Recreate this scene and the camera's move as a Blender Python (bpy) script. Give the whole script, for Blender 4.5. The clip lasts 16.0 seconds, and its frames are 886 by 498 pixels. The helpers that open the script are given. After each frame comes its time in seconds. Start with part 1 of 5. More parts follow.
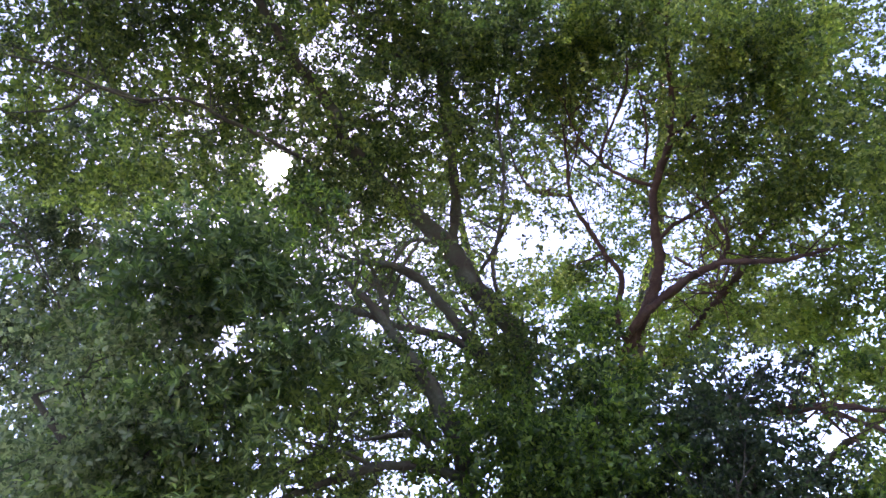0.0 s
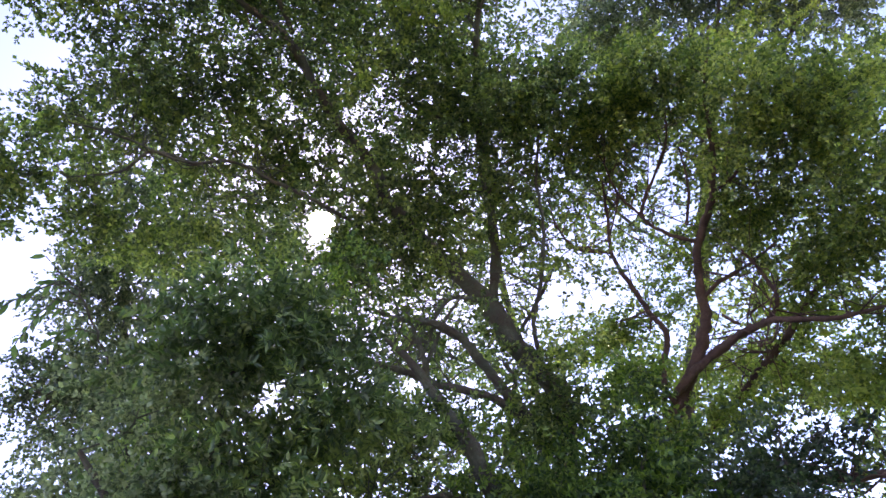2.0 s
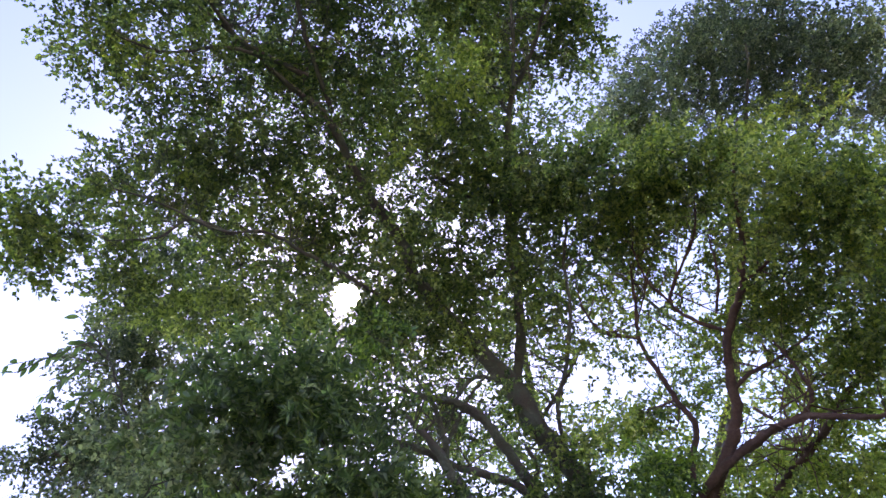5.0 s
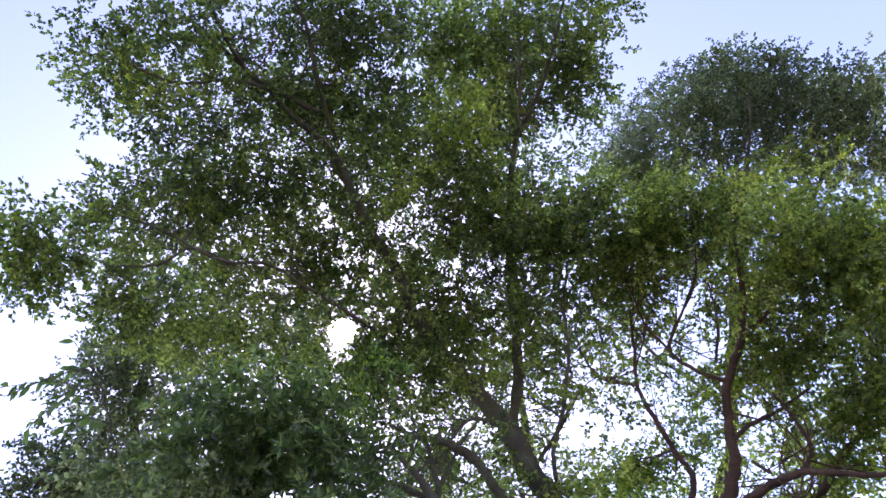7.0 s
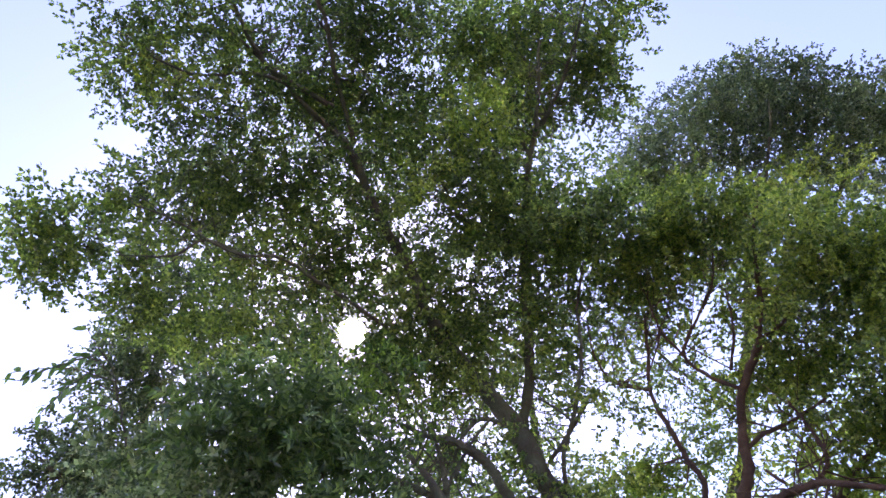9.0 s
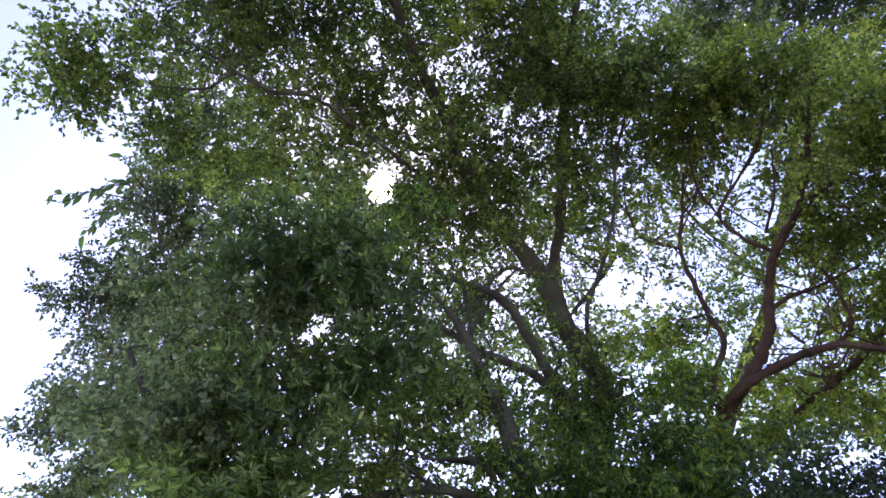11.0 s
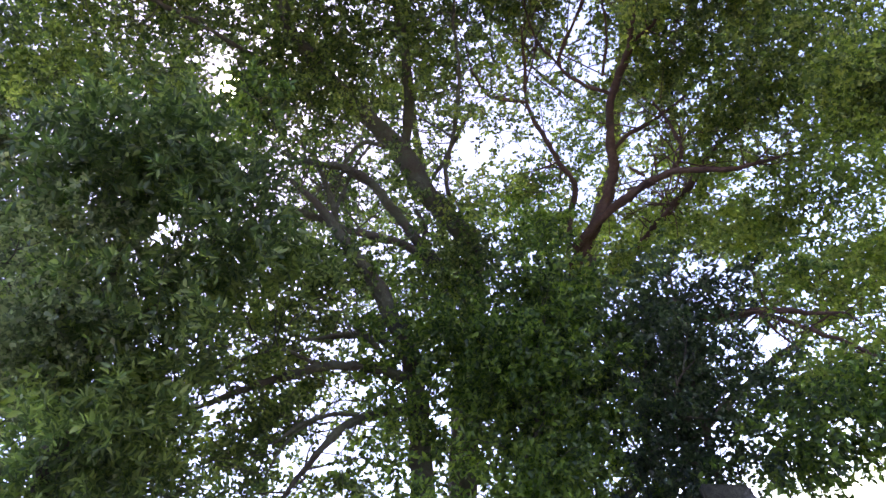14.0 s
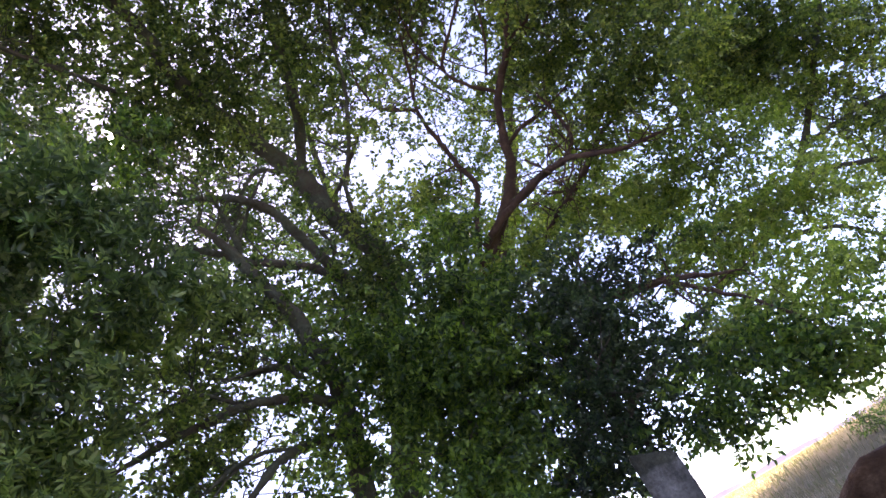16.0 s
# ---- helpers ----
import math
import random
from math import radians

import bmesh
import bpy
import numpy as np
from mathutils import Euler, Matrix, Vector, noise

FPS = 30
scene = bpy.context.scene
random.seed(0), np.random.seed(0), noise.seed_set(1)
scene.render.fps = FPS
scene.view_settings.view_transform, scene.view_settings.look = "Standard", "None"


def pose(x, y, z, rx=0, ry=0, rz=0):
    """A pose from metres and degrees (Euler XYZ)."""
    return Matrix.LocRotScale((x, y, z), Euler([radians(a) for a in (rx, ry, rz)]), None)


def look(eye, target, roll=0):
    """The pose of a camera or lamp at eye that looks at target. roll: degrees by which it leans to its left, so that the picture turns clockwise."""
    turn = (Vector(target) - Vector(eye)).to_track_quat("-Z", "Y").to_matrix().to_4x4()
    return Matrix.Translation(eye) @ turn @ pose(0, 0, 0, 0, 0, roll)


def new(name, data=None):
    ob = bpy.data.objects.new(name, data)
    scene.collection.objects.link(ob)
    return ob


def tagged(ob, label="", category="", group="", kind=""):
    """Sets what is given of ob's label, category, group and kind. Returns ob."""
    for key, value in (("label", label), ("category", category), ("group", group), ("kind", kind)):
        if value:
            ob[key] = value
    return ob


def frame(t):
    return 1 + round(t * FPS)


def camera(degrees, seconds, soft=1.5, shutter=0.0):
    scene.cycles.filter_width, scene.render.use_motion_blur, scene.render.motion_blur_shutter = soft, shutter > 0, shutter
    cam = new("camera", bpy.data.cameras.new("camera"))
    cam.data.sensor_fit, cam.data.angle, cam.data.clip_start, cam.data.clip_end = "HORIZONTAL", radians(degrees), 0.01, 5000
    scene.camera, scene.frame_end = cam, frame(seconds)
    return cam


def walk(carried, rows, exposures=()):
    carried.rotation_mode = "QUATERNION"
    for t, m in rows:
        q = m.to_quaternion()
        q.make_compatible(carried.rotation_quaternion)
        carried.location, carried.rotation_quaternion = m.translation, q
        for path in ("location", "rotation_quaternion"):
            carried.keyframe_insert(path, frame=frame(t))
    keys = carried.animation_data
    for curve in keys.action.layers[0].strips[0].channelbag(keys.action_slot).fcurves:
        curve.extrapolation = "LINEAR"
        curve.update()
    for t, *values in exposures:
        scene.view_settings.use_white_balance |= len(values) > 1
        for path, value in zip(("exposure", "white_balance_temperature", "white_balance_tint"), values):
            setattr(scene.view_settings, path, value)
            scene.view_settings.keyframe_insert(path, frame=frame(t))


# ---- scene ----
cam = camera(67.2, 16.0, soft=1.5)
# seconds, place in metres, turn in degrees
ROWS = [
    (0.0, 0.000, 0.000, 1.600, 127.66, 14.74, 11.11),
    (0.5, 0.009, 0.009, 1.590, 129.71, 14.06, 12.51),
    (1.0, 0.008, 0.013, 1.596, 130.67, 13.45, 13.33),
    (1.5, 0.009, 0.003, 1.593, 132.21, 13.07, 13.88),
    (2.0, 0.010, 0.001, 1.583, 133.34, 12.56, 13.99),
    (2.5, 0.010, -0.002, 1.588, 134.62, 12.01, 14.11),
    (3.0, 0.002, -0.014, 1.579, 136.25, 11.00, 14.42),
    (3.5, -0.002, -0.018, 1.582, 137.05, 10.80, 14.08),
    (4.0, 0.008, -0.013, 1.587, 138.06, 10.13, 14.77),
    (4.2, 0.005, -0.023, 1.583, 138.47, 9.86, 14.80),
    (6.5, -0.030, -0.009, 1.555, 142.43, 8.79, 11.60),
    (7.0, -0.023, -0.014, 1.567, 143.04, 8.07, 11.96),
    (7.5, -0.019, -0.013, 1.567, 143.22, 7.49, 12.04),
    (8.0, -0.034, -0.005, 1.551, 143.96, 7.15, 12.36),
    (10.5, -0.113, 0.143, 1.616, 135.88, 3.52, 10.09),
    (11.0, -0.134, 0.170, 1.553, 131.17, 2.83, 11.07),
    (11.5, -0.135, 0.177, 1.546, 128.04, 3.54, 11.27),
    (12.0, -0.120, 0.193, 1.538, 126.42, 5.88, 10.94),
    (12.5, -0.099, 0.214, 1.539, 124.71, 9.21, 10.38),
    (13.0, -0.094, 0.235, 1.516, 123.37, 12.26, 9.43),
    (13.5, -0.051, 0.266, 1.449, 122.45, 14.54, 9.08),
    (14.0, -0.020, 0.280, 1.419, 121.08, 15.85, 7.46),
    (14.5, 0.018, 0.295, 1.404, 121.19, 18.61, 7.01),
    (15.0, 0.073, 0.299, 1.386, 120.97, 21.77, 6.71),
    (15.5, 0.084, 0.295, 1.385, 121.03, 23.77, 6.89),
    (16.0, 0.097, 0.311, 1.381, 121.60, 26.50, 6.22),
]

# seconds, stops, kelvin, tint
EXPOSURES = [(0.0, 3.97, 6930, 43), (2.0, 3.88, 6930, 43), (4.0, 3.79, 6930, 43), (8.0, 3.89, 6930, 43), (10.5, 3.90, 7030, 43), (11.0, 3.74, 6930, 42), (11.5, 3.47, 6550, 39),
             (12.0, 3.40, 6850, 41), (12.5, 3.56, 6930, 42), (13.0, 3.78, 6930, 42), (14.0, 3.85, 7250, 42), (15.0, 3.82, 7250, 42), (16.0, 3.66, 7250, 42)]
walk(cam, [(t, pose(x, y, z, a, b, c)) for t, x, y, z, a, b, c in ROWS], EXPOSURES)

# ---- light ----
SUN_WAY = Vector((-0.1889, 0.6629, 0.7245)).normalized()
SUN_HEIGHT = math.asin(SUN_WAY.z)
world = bpy.data.worlds.new("sky")
scene.world = world
world.use_nodes = True
wn = world.node_tree.nodes
sky = wn.new("ShaderNodeTexSky")
sky.sky_type, sky.sun_disc = "NISHITA", False
sky.sun_elevation, sky.sun_rotation = SUN_HEIGHT, math.atan2(SUN_WAY.x, SUN_WAY.y)
sky.air_density, sky.dust_density, sky.ozone_density = 0.58, 0.18, 1.8
wn["Background"].inputs["Strength"].default_value = 0.05
world.node_tree.links.new(sky.outputs[0], wn["Background"].inputs["Color"])

sun = new("sun_lamp", bpy.data.lights.new("sun_lamp", "SUN"))
sun.data.energy, sun.data.angle, sun.data.color = 5.0, radians(0.53), (1.0, 0.95, 0.86)
sun.matrix_world = look(SUN_WAY * 50, (0, 0, 0))


# ---- materials ----
def material(name):
    m = bpy.data.materials.new(name)
    m.use_nodes = True
    nodes, links = m.node_tree.nodes, m.node_tree.links
    return m, nodes, links, nodes["Principled BSDF"]


def ramp(nodes, stops):
    r = nodes.new("ShaderNodeValToRGB")
    e = r.color_ramp.elements
    e[0].position, e[0].color = stops[0][0], (*stops[0][1], 1)
    e[1].position, e[1].color = stops[-1][0], (*stops[-1][1], 1)
    for p, c in stops[1:-1]:
        e.new(p).color = (*c, 1)
    return r


def noise_node(nodes, links, scale, detail=4, rough=0.6, coords="Object"):
    tc = nodes.new("ShaderNodeTexCoord")
    n = nodes.new("ShaderNodeTexNoise")
    n.inputs["Scale"].default_value, n.inputs["Detail"].default_value, n.inputs["Roughness"].default_value = scale, detail, rough
    links.new(tc.outputs[coords], n.inputs["Vector"])
    return n


def rough_material(name, stops, scale=4, fine=40, rough=0.85, bump=0.5, stretch=None):
    m, nodes, links, b = material(name)
    big, small = noise_node(nodes, links, scale), noise_node(nodes, links, fine, 6, 0.7)
    if stretch:
        for n in (big, small):
            mp = nodes.new("ShaderNodeMapping")
            mp.inputs["Scale"].default_value = stretch
            links.new(n.inputs["Vector"].links[0].from_socket, mp.inputs["Vector"])
            links.new(mp.outputs[0], n.inputs["Vector"])
    mix = nodes.new("ShaderNodeMath")
    mix.operation = "MULTIPLY_ADD"
    mix.inputs[1].default_value = 0.6
    half = nodes.new("ShaderNodeMath")
    half.operation = "MULTIPLY"
    half.inputs[1].default_value = 0.4
    links.new(small.outputs[0], half.inputs[0])
    links.new(big.outputs[0], mix.inputs[0])
    links.new(half.outputs[0], mix.inputs[2])
    r = ramp(nodes, stops)
    links.new(mix.outputs[0], r.inputs[0])
    links.new(r.outputs[0], b.inputs["Base Color"])
    bp = nodes.new("ShaderNodeBump")
    bp.inputs["Strength"].default_value, bp.inputs["Distance"].default_value = bump, 0.02
    links.new(small.outputs[0], bp.inputs["Height"])
    links.new(bp.outputs[0], b.inputs["Normal"])
    b.inputs["Roughness"].default_value = rough
    return m


def leaf_material(name, stops, glow):
    """Thin leaves: gloss on top, light passing through; colour differs from leaf to leaf and from bough to bough."""
    m, nodes, links, b = material(name)
    geo, info = nodes.new("ShaderNodeNewGeometry"), nodes.new("ShaderNodeObjectInfo")
    wide = noise_node(nodes, links, 1.3, 3)
    add = None
    for socket, share in ((geo.outputs["Random Per Island"], 0.42), (wide.outputs[0], 0.36), (info.outputs["Random"], 0.22)):
        step = nodes.new("ShaderNodeMath")
        step.operation = "MULTIPLY_ADD"
        step.inputs[1].default_value, step.inputs[2].default_value = share, 0.0
        links.new(socket, step.inputs[0])
        if add:
            links.new(add.outputs[0], step.inputs[2])
        add = step
    r = ramp(nodes, stops)
    links.new(add.outputs[0], r.inputs[0])
    links.new(r.outputs[0], b.inputs["Base Color"])
    b.inputs["Roughness"].default_value = 0.32
    b.inputs["Specular IOR Level"].default_value = 0.6
    tr = nodes.new("ShaderNodeBsdfTranslucent")
    warm = nodes.new("ShaderNodeMix")
    warm.data_type, warm.blend_type = "RGBA", "MULTIPLY"
    warm.inputs[0].default_value = 1.0
    links.new(r.outputs[0], warm.inputs[6])
    warm.inputs[7].default_value = (*glow, 1)
    links.new(warm.outputs[2], tr.inputs["Color"])
    mix = nodes.new("ShaderNodeMixShader")
    mix.inputs[0].default_value = 0.56
    links.new(b.outputs[0], mix.inputs[1])
    links.new(tr.outputs[0], mix.inputs[2])
    links.new(mix.outputs[0], nodes["Material Output"].inputs["Surface"])
    return m


GREY_BARK = rough_material("grey_bark", [(0.32, (0.024, 0.021, 0.015)), (0.45, (0.088, 0.07, 0.048)), (0.54, (0.085, 0.094, 0.055)), (0.7, (0.2, 0.19, 0.14))], 3.5, 34, 0.9, 1.0)
RED_BARK = rough_material("reddish_bark", [(0.3, (0.035, 0.017, 0.011)), (0.5, (0.09, 0.046, 0.029)), (0.72, (0.19, 0.12, 0.078))], 3, 26, 0.85, 0.9)
SMALL_LEAF = leaf_material("small_leaf", [(0.26, (0.034, 0.058, 0.02)), (0.5, (0.115, 0.165, 0.055)), (0.7, (0.35, 0.385, 0.125))], (1.4, 1.85, 0.85))
WARM_LEAF = leaf_material("warm_leaf", [(0.26, (0.04, 0.068, 0.021)), (0.5, (0.13, 0.185, 0.052)), (0.7, (0.38, 0.4, 0.12))], (1.5, 1.85, 0.75))
DEEP_LEAF = leaf_material("deep_green_leaf", [(0.26, (0.022, 0.05, 0.018)), (0.5, (0.08, 0.15, 0.042)), (0.7, (0.24, 0.34, 0.08))], (1.6, 1.9, 0.65))
# darker leaf colour that carries the shade of backlit silhouettes
SHADED_LEAF = leaf_material("shaded_leaf", [(0.26, (0.018, 0.034, 0.02)), (0.5, (0.05, 0.085, 0.042)), (0.7, (0.13, 0.18, 0.085))], (1.2, 1.6, 0.8))
# brighter, yellower leaf colour that paints sunlight onto lit clumps
SUNLIT_LEAF = leaf_material("sunlit_leaf", [(0.26, (0.075, 0.12, 0.028)), (0.5, (0.2, 0.275, 0.06)), (0.7, (0.43, 0.46, 0.13))], (1.35, 1.65, 0.7))
COOL_LEAF = leaf_material("greyish_leaf", [(0.26, (0.035, 0.058, 0.03)), (0.5, (0.11, 0.15, 0.08)), (0.7, (0.29, 0.33, 0.19))], (1.4, 1.65, 0.9))
LONG_LEAF = leaf_material("long_leaf", [(0.26, (0.055, 0.092, 0.042)), (0.5, (0.115, 0.18, 0.07)), (0.7, (0.31, 0.38, 0.14))], (1.3, 1.65, 0.75))
GRASS_BLADE = leaf_material("dry_grass_blade", [(0.26, (0.085, 0.11, 0.045)), (0.45, (0.15, 0.15, 0.075)), (0.7, (0.27, 0.235, 0.16))], (1.1, 1.1, 0.85))
FIELD = rough_material("dry_grass_ground", [(0.3, (0.07, 0.078, 0.036)), (0.5, (0.15, 0.135, 0.08)), (0.7, (0.23, 0.195, 0.125))], 0.5, 9, 0.95, 0.6)
STONE = rough_material("weathered_stone", [(0.34, (0.035, 0.034, 0.028)), (0.46, (0.1, 0.096, 0.08)), (0.58, (0.18, 0.17, 0.15)), (0.72, (0.3, 0.285, 0.25))], 7, 45, 0.92, 0.8)
# dark lichen stain with a ragged lower edge over the stone's head
sn, sl = STONE.node_tree.nodes, STONE.node_tree.links
axes, place = sn.new("ShaderNodeSeparateXYZ"), sn.new("ShaderNodeTexCoord")
sl.new(place.outputs["Object"], axes.inputs[0])
ragged = noise_node(sn, sl, 9, 4, 0.65)
edge = sn.new("ShaderNodeMath")
edge.operation = "MULTIPLY_ADD"
edge.inputs[1].default_value = 0.35
sl.new(ragged.outputs[0], edge.inputs[0])
sl.new(axes.outputs[2], edge.inputs[2])
stain = ramp(sn, [(0.0, (1, 1, 1)), (1.0, (0.32, 0.34, 0.24))])
span = sn.new("ShaderNodeMapRange")
span.inputs["From Min"].default_value, span.inputs["From Max"].default_value = 1.77 + 0.05, 1.77 + 0.11
sl.new(edge.outputs[0], span.inputs["Value"])
sl.new(span.outputs[0], stain.inputs[0])
soil = sn.new("ShaderNodeMix")
soil.data_type, soil.blend_type = "RGBA", "MULTIPLY"
soil.inputs[0].default_value = 1.0
sl.new(sn["Principled BSDF"].inputs["Base Color"].links[0].from_socket, soil.inputs[6])
sl.new(stain.outputs[0], soil.inputs[7])
sl.new(soil.outputs[2], sn["Principled BSDF"].inputs["Base Color"])
RUST = rough_material("brown_rock", [(0.3, (0.02, 0.011, 0.006)), (0.5, (0.06, 0.032, 0.017)), (0.75, (0.15, 0.095, 0.055))], 4, 30, 0.95, 0.8)
RUST.node_tree.nodes["Principled BSDF"].inputs["Specular IOR Level"].default_value = 0.1
FIELD.node_tree.nodes["Principled BSDF"].inputs["Specular IOR Level"].default_value = 0.0
# the haze of distance is painted into the hills' bluish base colour
FAR_HILL = rough_material("far_hill", [(0.3, (0.095, 0.1, 0.135)), (0.7, (0.12, 0.125, 0.16))], 0.02, 0.12, 1.0, 0.1)
FAR_HILL.node_tree.nodes["Principled BSDF"].inputs["Specular IOR Level"].default_value = 0.0
m, nodes, links, b = material("sun_surface")
b.inputs["Base Color"].default_value = (0, 0, 0, 1)
b.inputs["Emission Color"].default_value, b.inputs["Emission Strength"].default_value = (1.0, 0.97, 0.9, 1), 60.0
SUN_FACE = m


# ---- building ----
def part(name, me, mat, parent, label=""):
    """One mesh object under a thing; me is a bmesh or a mesh."""
    if isinstance(me, bmesh.types.BMesh):
        bm, me = me, bpy.data.meshes.new(name)
        bm.to_mesh(me)
        bm.free()
    me.materials.append(mat)
    ob = new(name, me)
    if parent:
        ob.parent = parent
    return tagged(ob, label=label)


def soup(name, co, faces):
    """A mesh from arrays of places and of triangles."""
    me = bpy.data.meshes.new(name)
    me.vertices.add(len(co))
    me.vertices.foreach_set("co", np.ascontiguousarray(co, dtype=np.float32).ravel())
    k = faces.shape[1]
    me.loops.add(faces.size)
    me.loops.foreach_set("vertex_index", np.ascontiguousarray(faces, dtype=np.int32).ravel())
    me.polygons.add(len(faces))
    me.polygons.foreach_set("loop_start", np.arange(0, faces.size, k, dtype=np.int32))
    me.update(calc_edges=True)
    me.validate()
    return me


def smooth_line(points, steps):
    """Catmull-Rom through (x, y, z, r) points."""
    p = np.array(points, float)
    p = np.vstack((2 * p[0] - p[1], p, 2 * p[-1] - p[-2]))
    line = []
    for i in range(1, len(p) - 2):
        for s in np.arange(steps) / steps:
            a, b, c, d = p[i - 1:i + 3]
            line.append(0.5 * (2 * b + (c - a) * s + (2 * a - 5 * b + 4 * c - d) * s * s + (3 * b - a - 3 * c + d) * s ** 3))
    line.append(p[-2])
    return np.array(line)


def tube(line, sides, rng, knots=0.16):
    """A tapered, slightly knotty tube along (x, y, z, r) rows: places and quads."""
    c, r = line[:, :3], np.maximum(line[:, 3], 0.003)
    way = np.gradient(c, axis=0)
    way /= np.linalg.norm(way, axis=1)[:, None] + 1e-9
    side = np.cross(way, (0.31, 0.9, 0.3))
    side /= np.linalg.norm(side, axis=1)[:, None] + 1e-9
    up = np.cross(side, way)
    a = np.arange(sides) * 2 * np.pi / sides
    bumps = 1 + knots * rng.standard_normal((len(c), sides))
    ring = np.cos(a)[None, :, None] * side[:, None] + np.sin(a)[None, :, None] * up[:, None]
    co = c[:, None] + ring * (r[:, None] * bumps)[:, :, None]
    i, j = np.meshgrid(np.arange(len(c) - 1), np.arange(sides), indexing="ij")
    k = (j + 1) % sides
    quads = np.stack((i * sides + j, i * sides + k, (i + 1) * sides + k, (i + 1) * sides + j), -1).reshape(-1, 4)
    return co.reshape(-1, 3), quads


RNG = np.random.default_rng(7)
BARK, WOOD, TWIGS, ARMS = {}, {}, {}, {}


def tree(name, x, y, label, bark):
    """An empty at the tree's foot."""
    ob = tagged(new(name), label, "bush" if name == "bush" else "tree")
    ob.location = (x, y, 0)
    BARK[ob], WOOD[ob], TWIGS[ob], ARMS[ob] = bark, [], [], []
    return ob


def limb(ob, name, points):
    line = smooth_line(points, 6)
    step = np.linalg.norm(np.diff(line[:, :3], axis=0), axis=1).mean()
    line[1:-1, :3] += RNG.normal(0, 0.05 * step, (len(line) - 2, 3))
    WOOD[ob].append(line)
    reach = np.linalg.norm(np.diff(line[:, :3], axis=0), axis=1).sum()
    for n in range(int(reach * 7) if name in ("limb", "stem") and points[-1][2] > 2 else 0):
        k = RNG.integers(len(line) // 4, len(line))
        if line[k, 3] > 0.045:
            continue
        a = line[k, :3]
        d = RNG.standard_normal(3) * (1, 0.7, 0.8) + (0, 0, 0.5)
        d *= RNG.uniform(0.25, 0.62) / np.linalg.norm(d)
        bow = RNG.normal(0, 0.13, 3) * np.linalg.norm(d)
        r = min(0.55 * line[k, 3], RNG.uniform(0.006, 0.012))
        TWIGS[ob].append(((*a, r), (*(a + 0.5 * d + bow), 0.7 * r), (*(a + d), 0.003)))
        for f in (0.45, 0.7):
            e = d * 0.5 + RNG.normal(0, 0.2, 3)
            c = a + f * d + bow * 0.8
            TWIGS[ob].append(((*c, 0.6 * r), (*(c + 0.5 * e), 0.4 * r), (*(c + e + RNG.normal(0, 0.05, 3)), 0.0022)))
    co, quads = tube(line, 10 if line[0, 3] > 0.04 else 7, RNG)
    me = soup(name, co - np.array(ob.location), quads)
    me.polygons.foreach_set("use_smooth", [True] * len(me.polygons))
    ARMS[ob].append(part(name, me, BARK[ob], ob))


def carrier(ob, place):
    """The limb of a tree that lies nearest to a place."""
    near = [np.linalg.norm(line[:, :3] - np.array(place), axis=1).min() for line in WOOD[ob]]
    return ARMS[ob][int(np.argmin(near))]


def sprays(length, width, count, stem, near, seeds, whorl=0):
    """Several leafy shoots, each as leaf places and leaf triangles. whorl: 1 sets the leaves all round the stem, 0 in two rows."""
    made = []
    for s in range(seeds):
        rng = np.random.default_rng(100 + s)
        u = np.linspace(0, 1, 6)
        line = np.stack((u * stem, 0.05 * stem * np.sin(u * 3 + s), -0.22 * stem * u * u), 1)
        co, tri = [], []
        for n in range(count):
            f = 0.08 + 0.92 * (n + 0.5 * rng.random()) / count
            foot = np.array([np.interp(f, u, line[:, c]) for c in range(3)])
            turn = (1 if n % 2 else -1) * radians(rng.uniform(35, 75)) * (0.25 if n == count - 1 else 1)
            droop = radians(rng.uniform(-15, 50))
            l = length * rng.uniform(0.7, 1.2)
            w = width * rng.uniform(0.8, 1.15)
            m = Matrix.Rotation(radians(137.5 * n * whorl), 3, "X") @ Matrix.Rotation(turn, 3, "Z") @ Matrix.Rotation(droop, 3, "Y") @ Matrix.Rotation(radians(rng.uniform(-50, 50)), 3, "X")
            if near:
                leaf = [(0, 0, 0), (0.28 * l, 0.46 * w, 0.12 * w), (0.66 * l, 0.4 * w, 0.06 * w), (l, 0, -0.14 * l), (0.66 * l, -0.4 * w, 0.06 * w), (0.28 * l, -0.46 * w, 0.12 * w)]
                t = [(0, 2, 1), (0, 3, 2), (0, 4, 3), (0, 5, 4)]
            else:
                leaf = [(0, 0, 0), (0.58 * l, 0.55 * w, 0.12 * w), (l, 0, -0.1 * l), (0.58 * l, -0.55 * w, 0.12 * w)]
                t = [(0, 2, 1), (0, 3, 2)]
            k = len(co)
            co += [np.array(m @ Vector(v)) + foot for v in leaf]
            tri += [(k + a, k + b, k + c) for a, b, c in t]
        made.append((np.array(co), np.array(tri)))
    return made


SHOOTS = sprays(0.049, 0.029, 19, 0.21, False, 14, 1)
SMALL, WARM, COOL = ((SHOOTS, leaf, 0.0062) for leaf in (SMALL_LEAF, WARM_LEAF, COOL_LEAF))
SUNLIT = (SHOOTS, SUNLIT_LEAF, 0.0062)
DEEP = (sprays(0.058, 0.029, 17, 0.24, True, 14, 1), DEEP_LEAF, 0.0088)
SHADED = (SHOOTS, SHADED_LEAF, 0.0068)
LONG = (sprays(0.07, 0.025, 20, 0.27, True, 14, 0.12), LONG_LEAF, 0.0088)
# lanes without leaves through the crowns: from, to, radius
EYE = np.array((0.0, 0.0, 1.6))
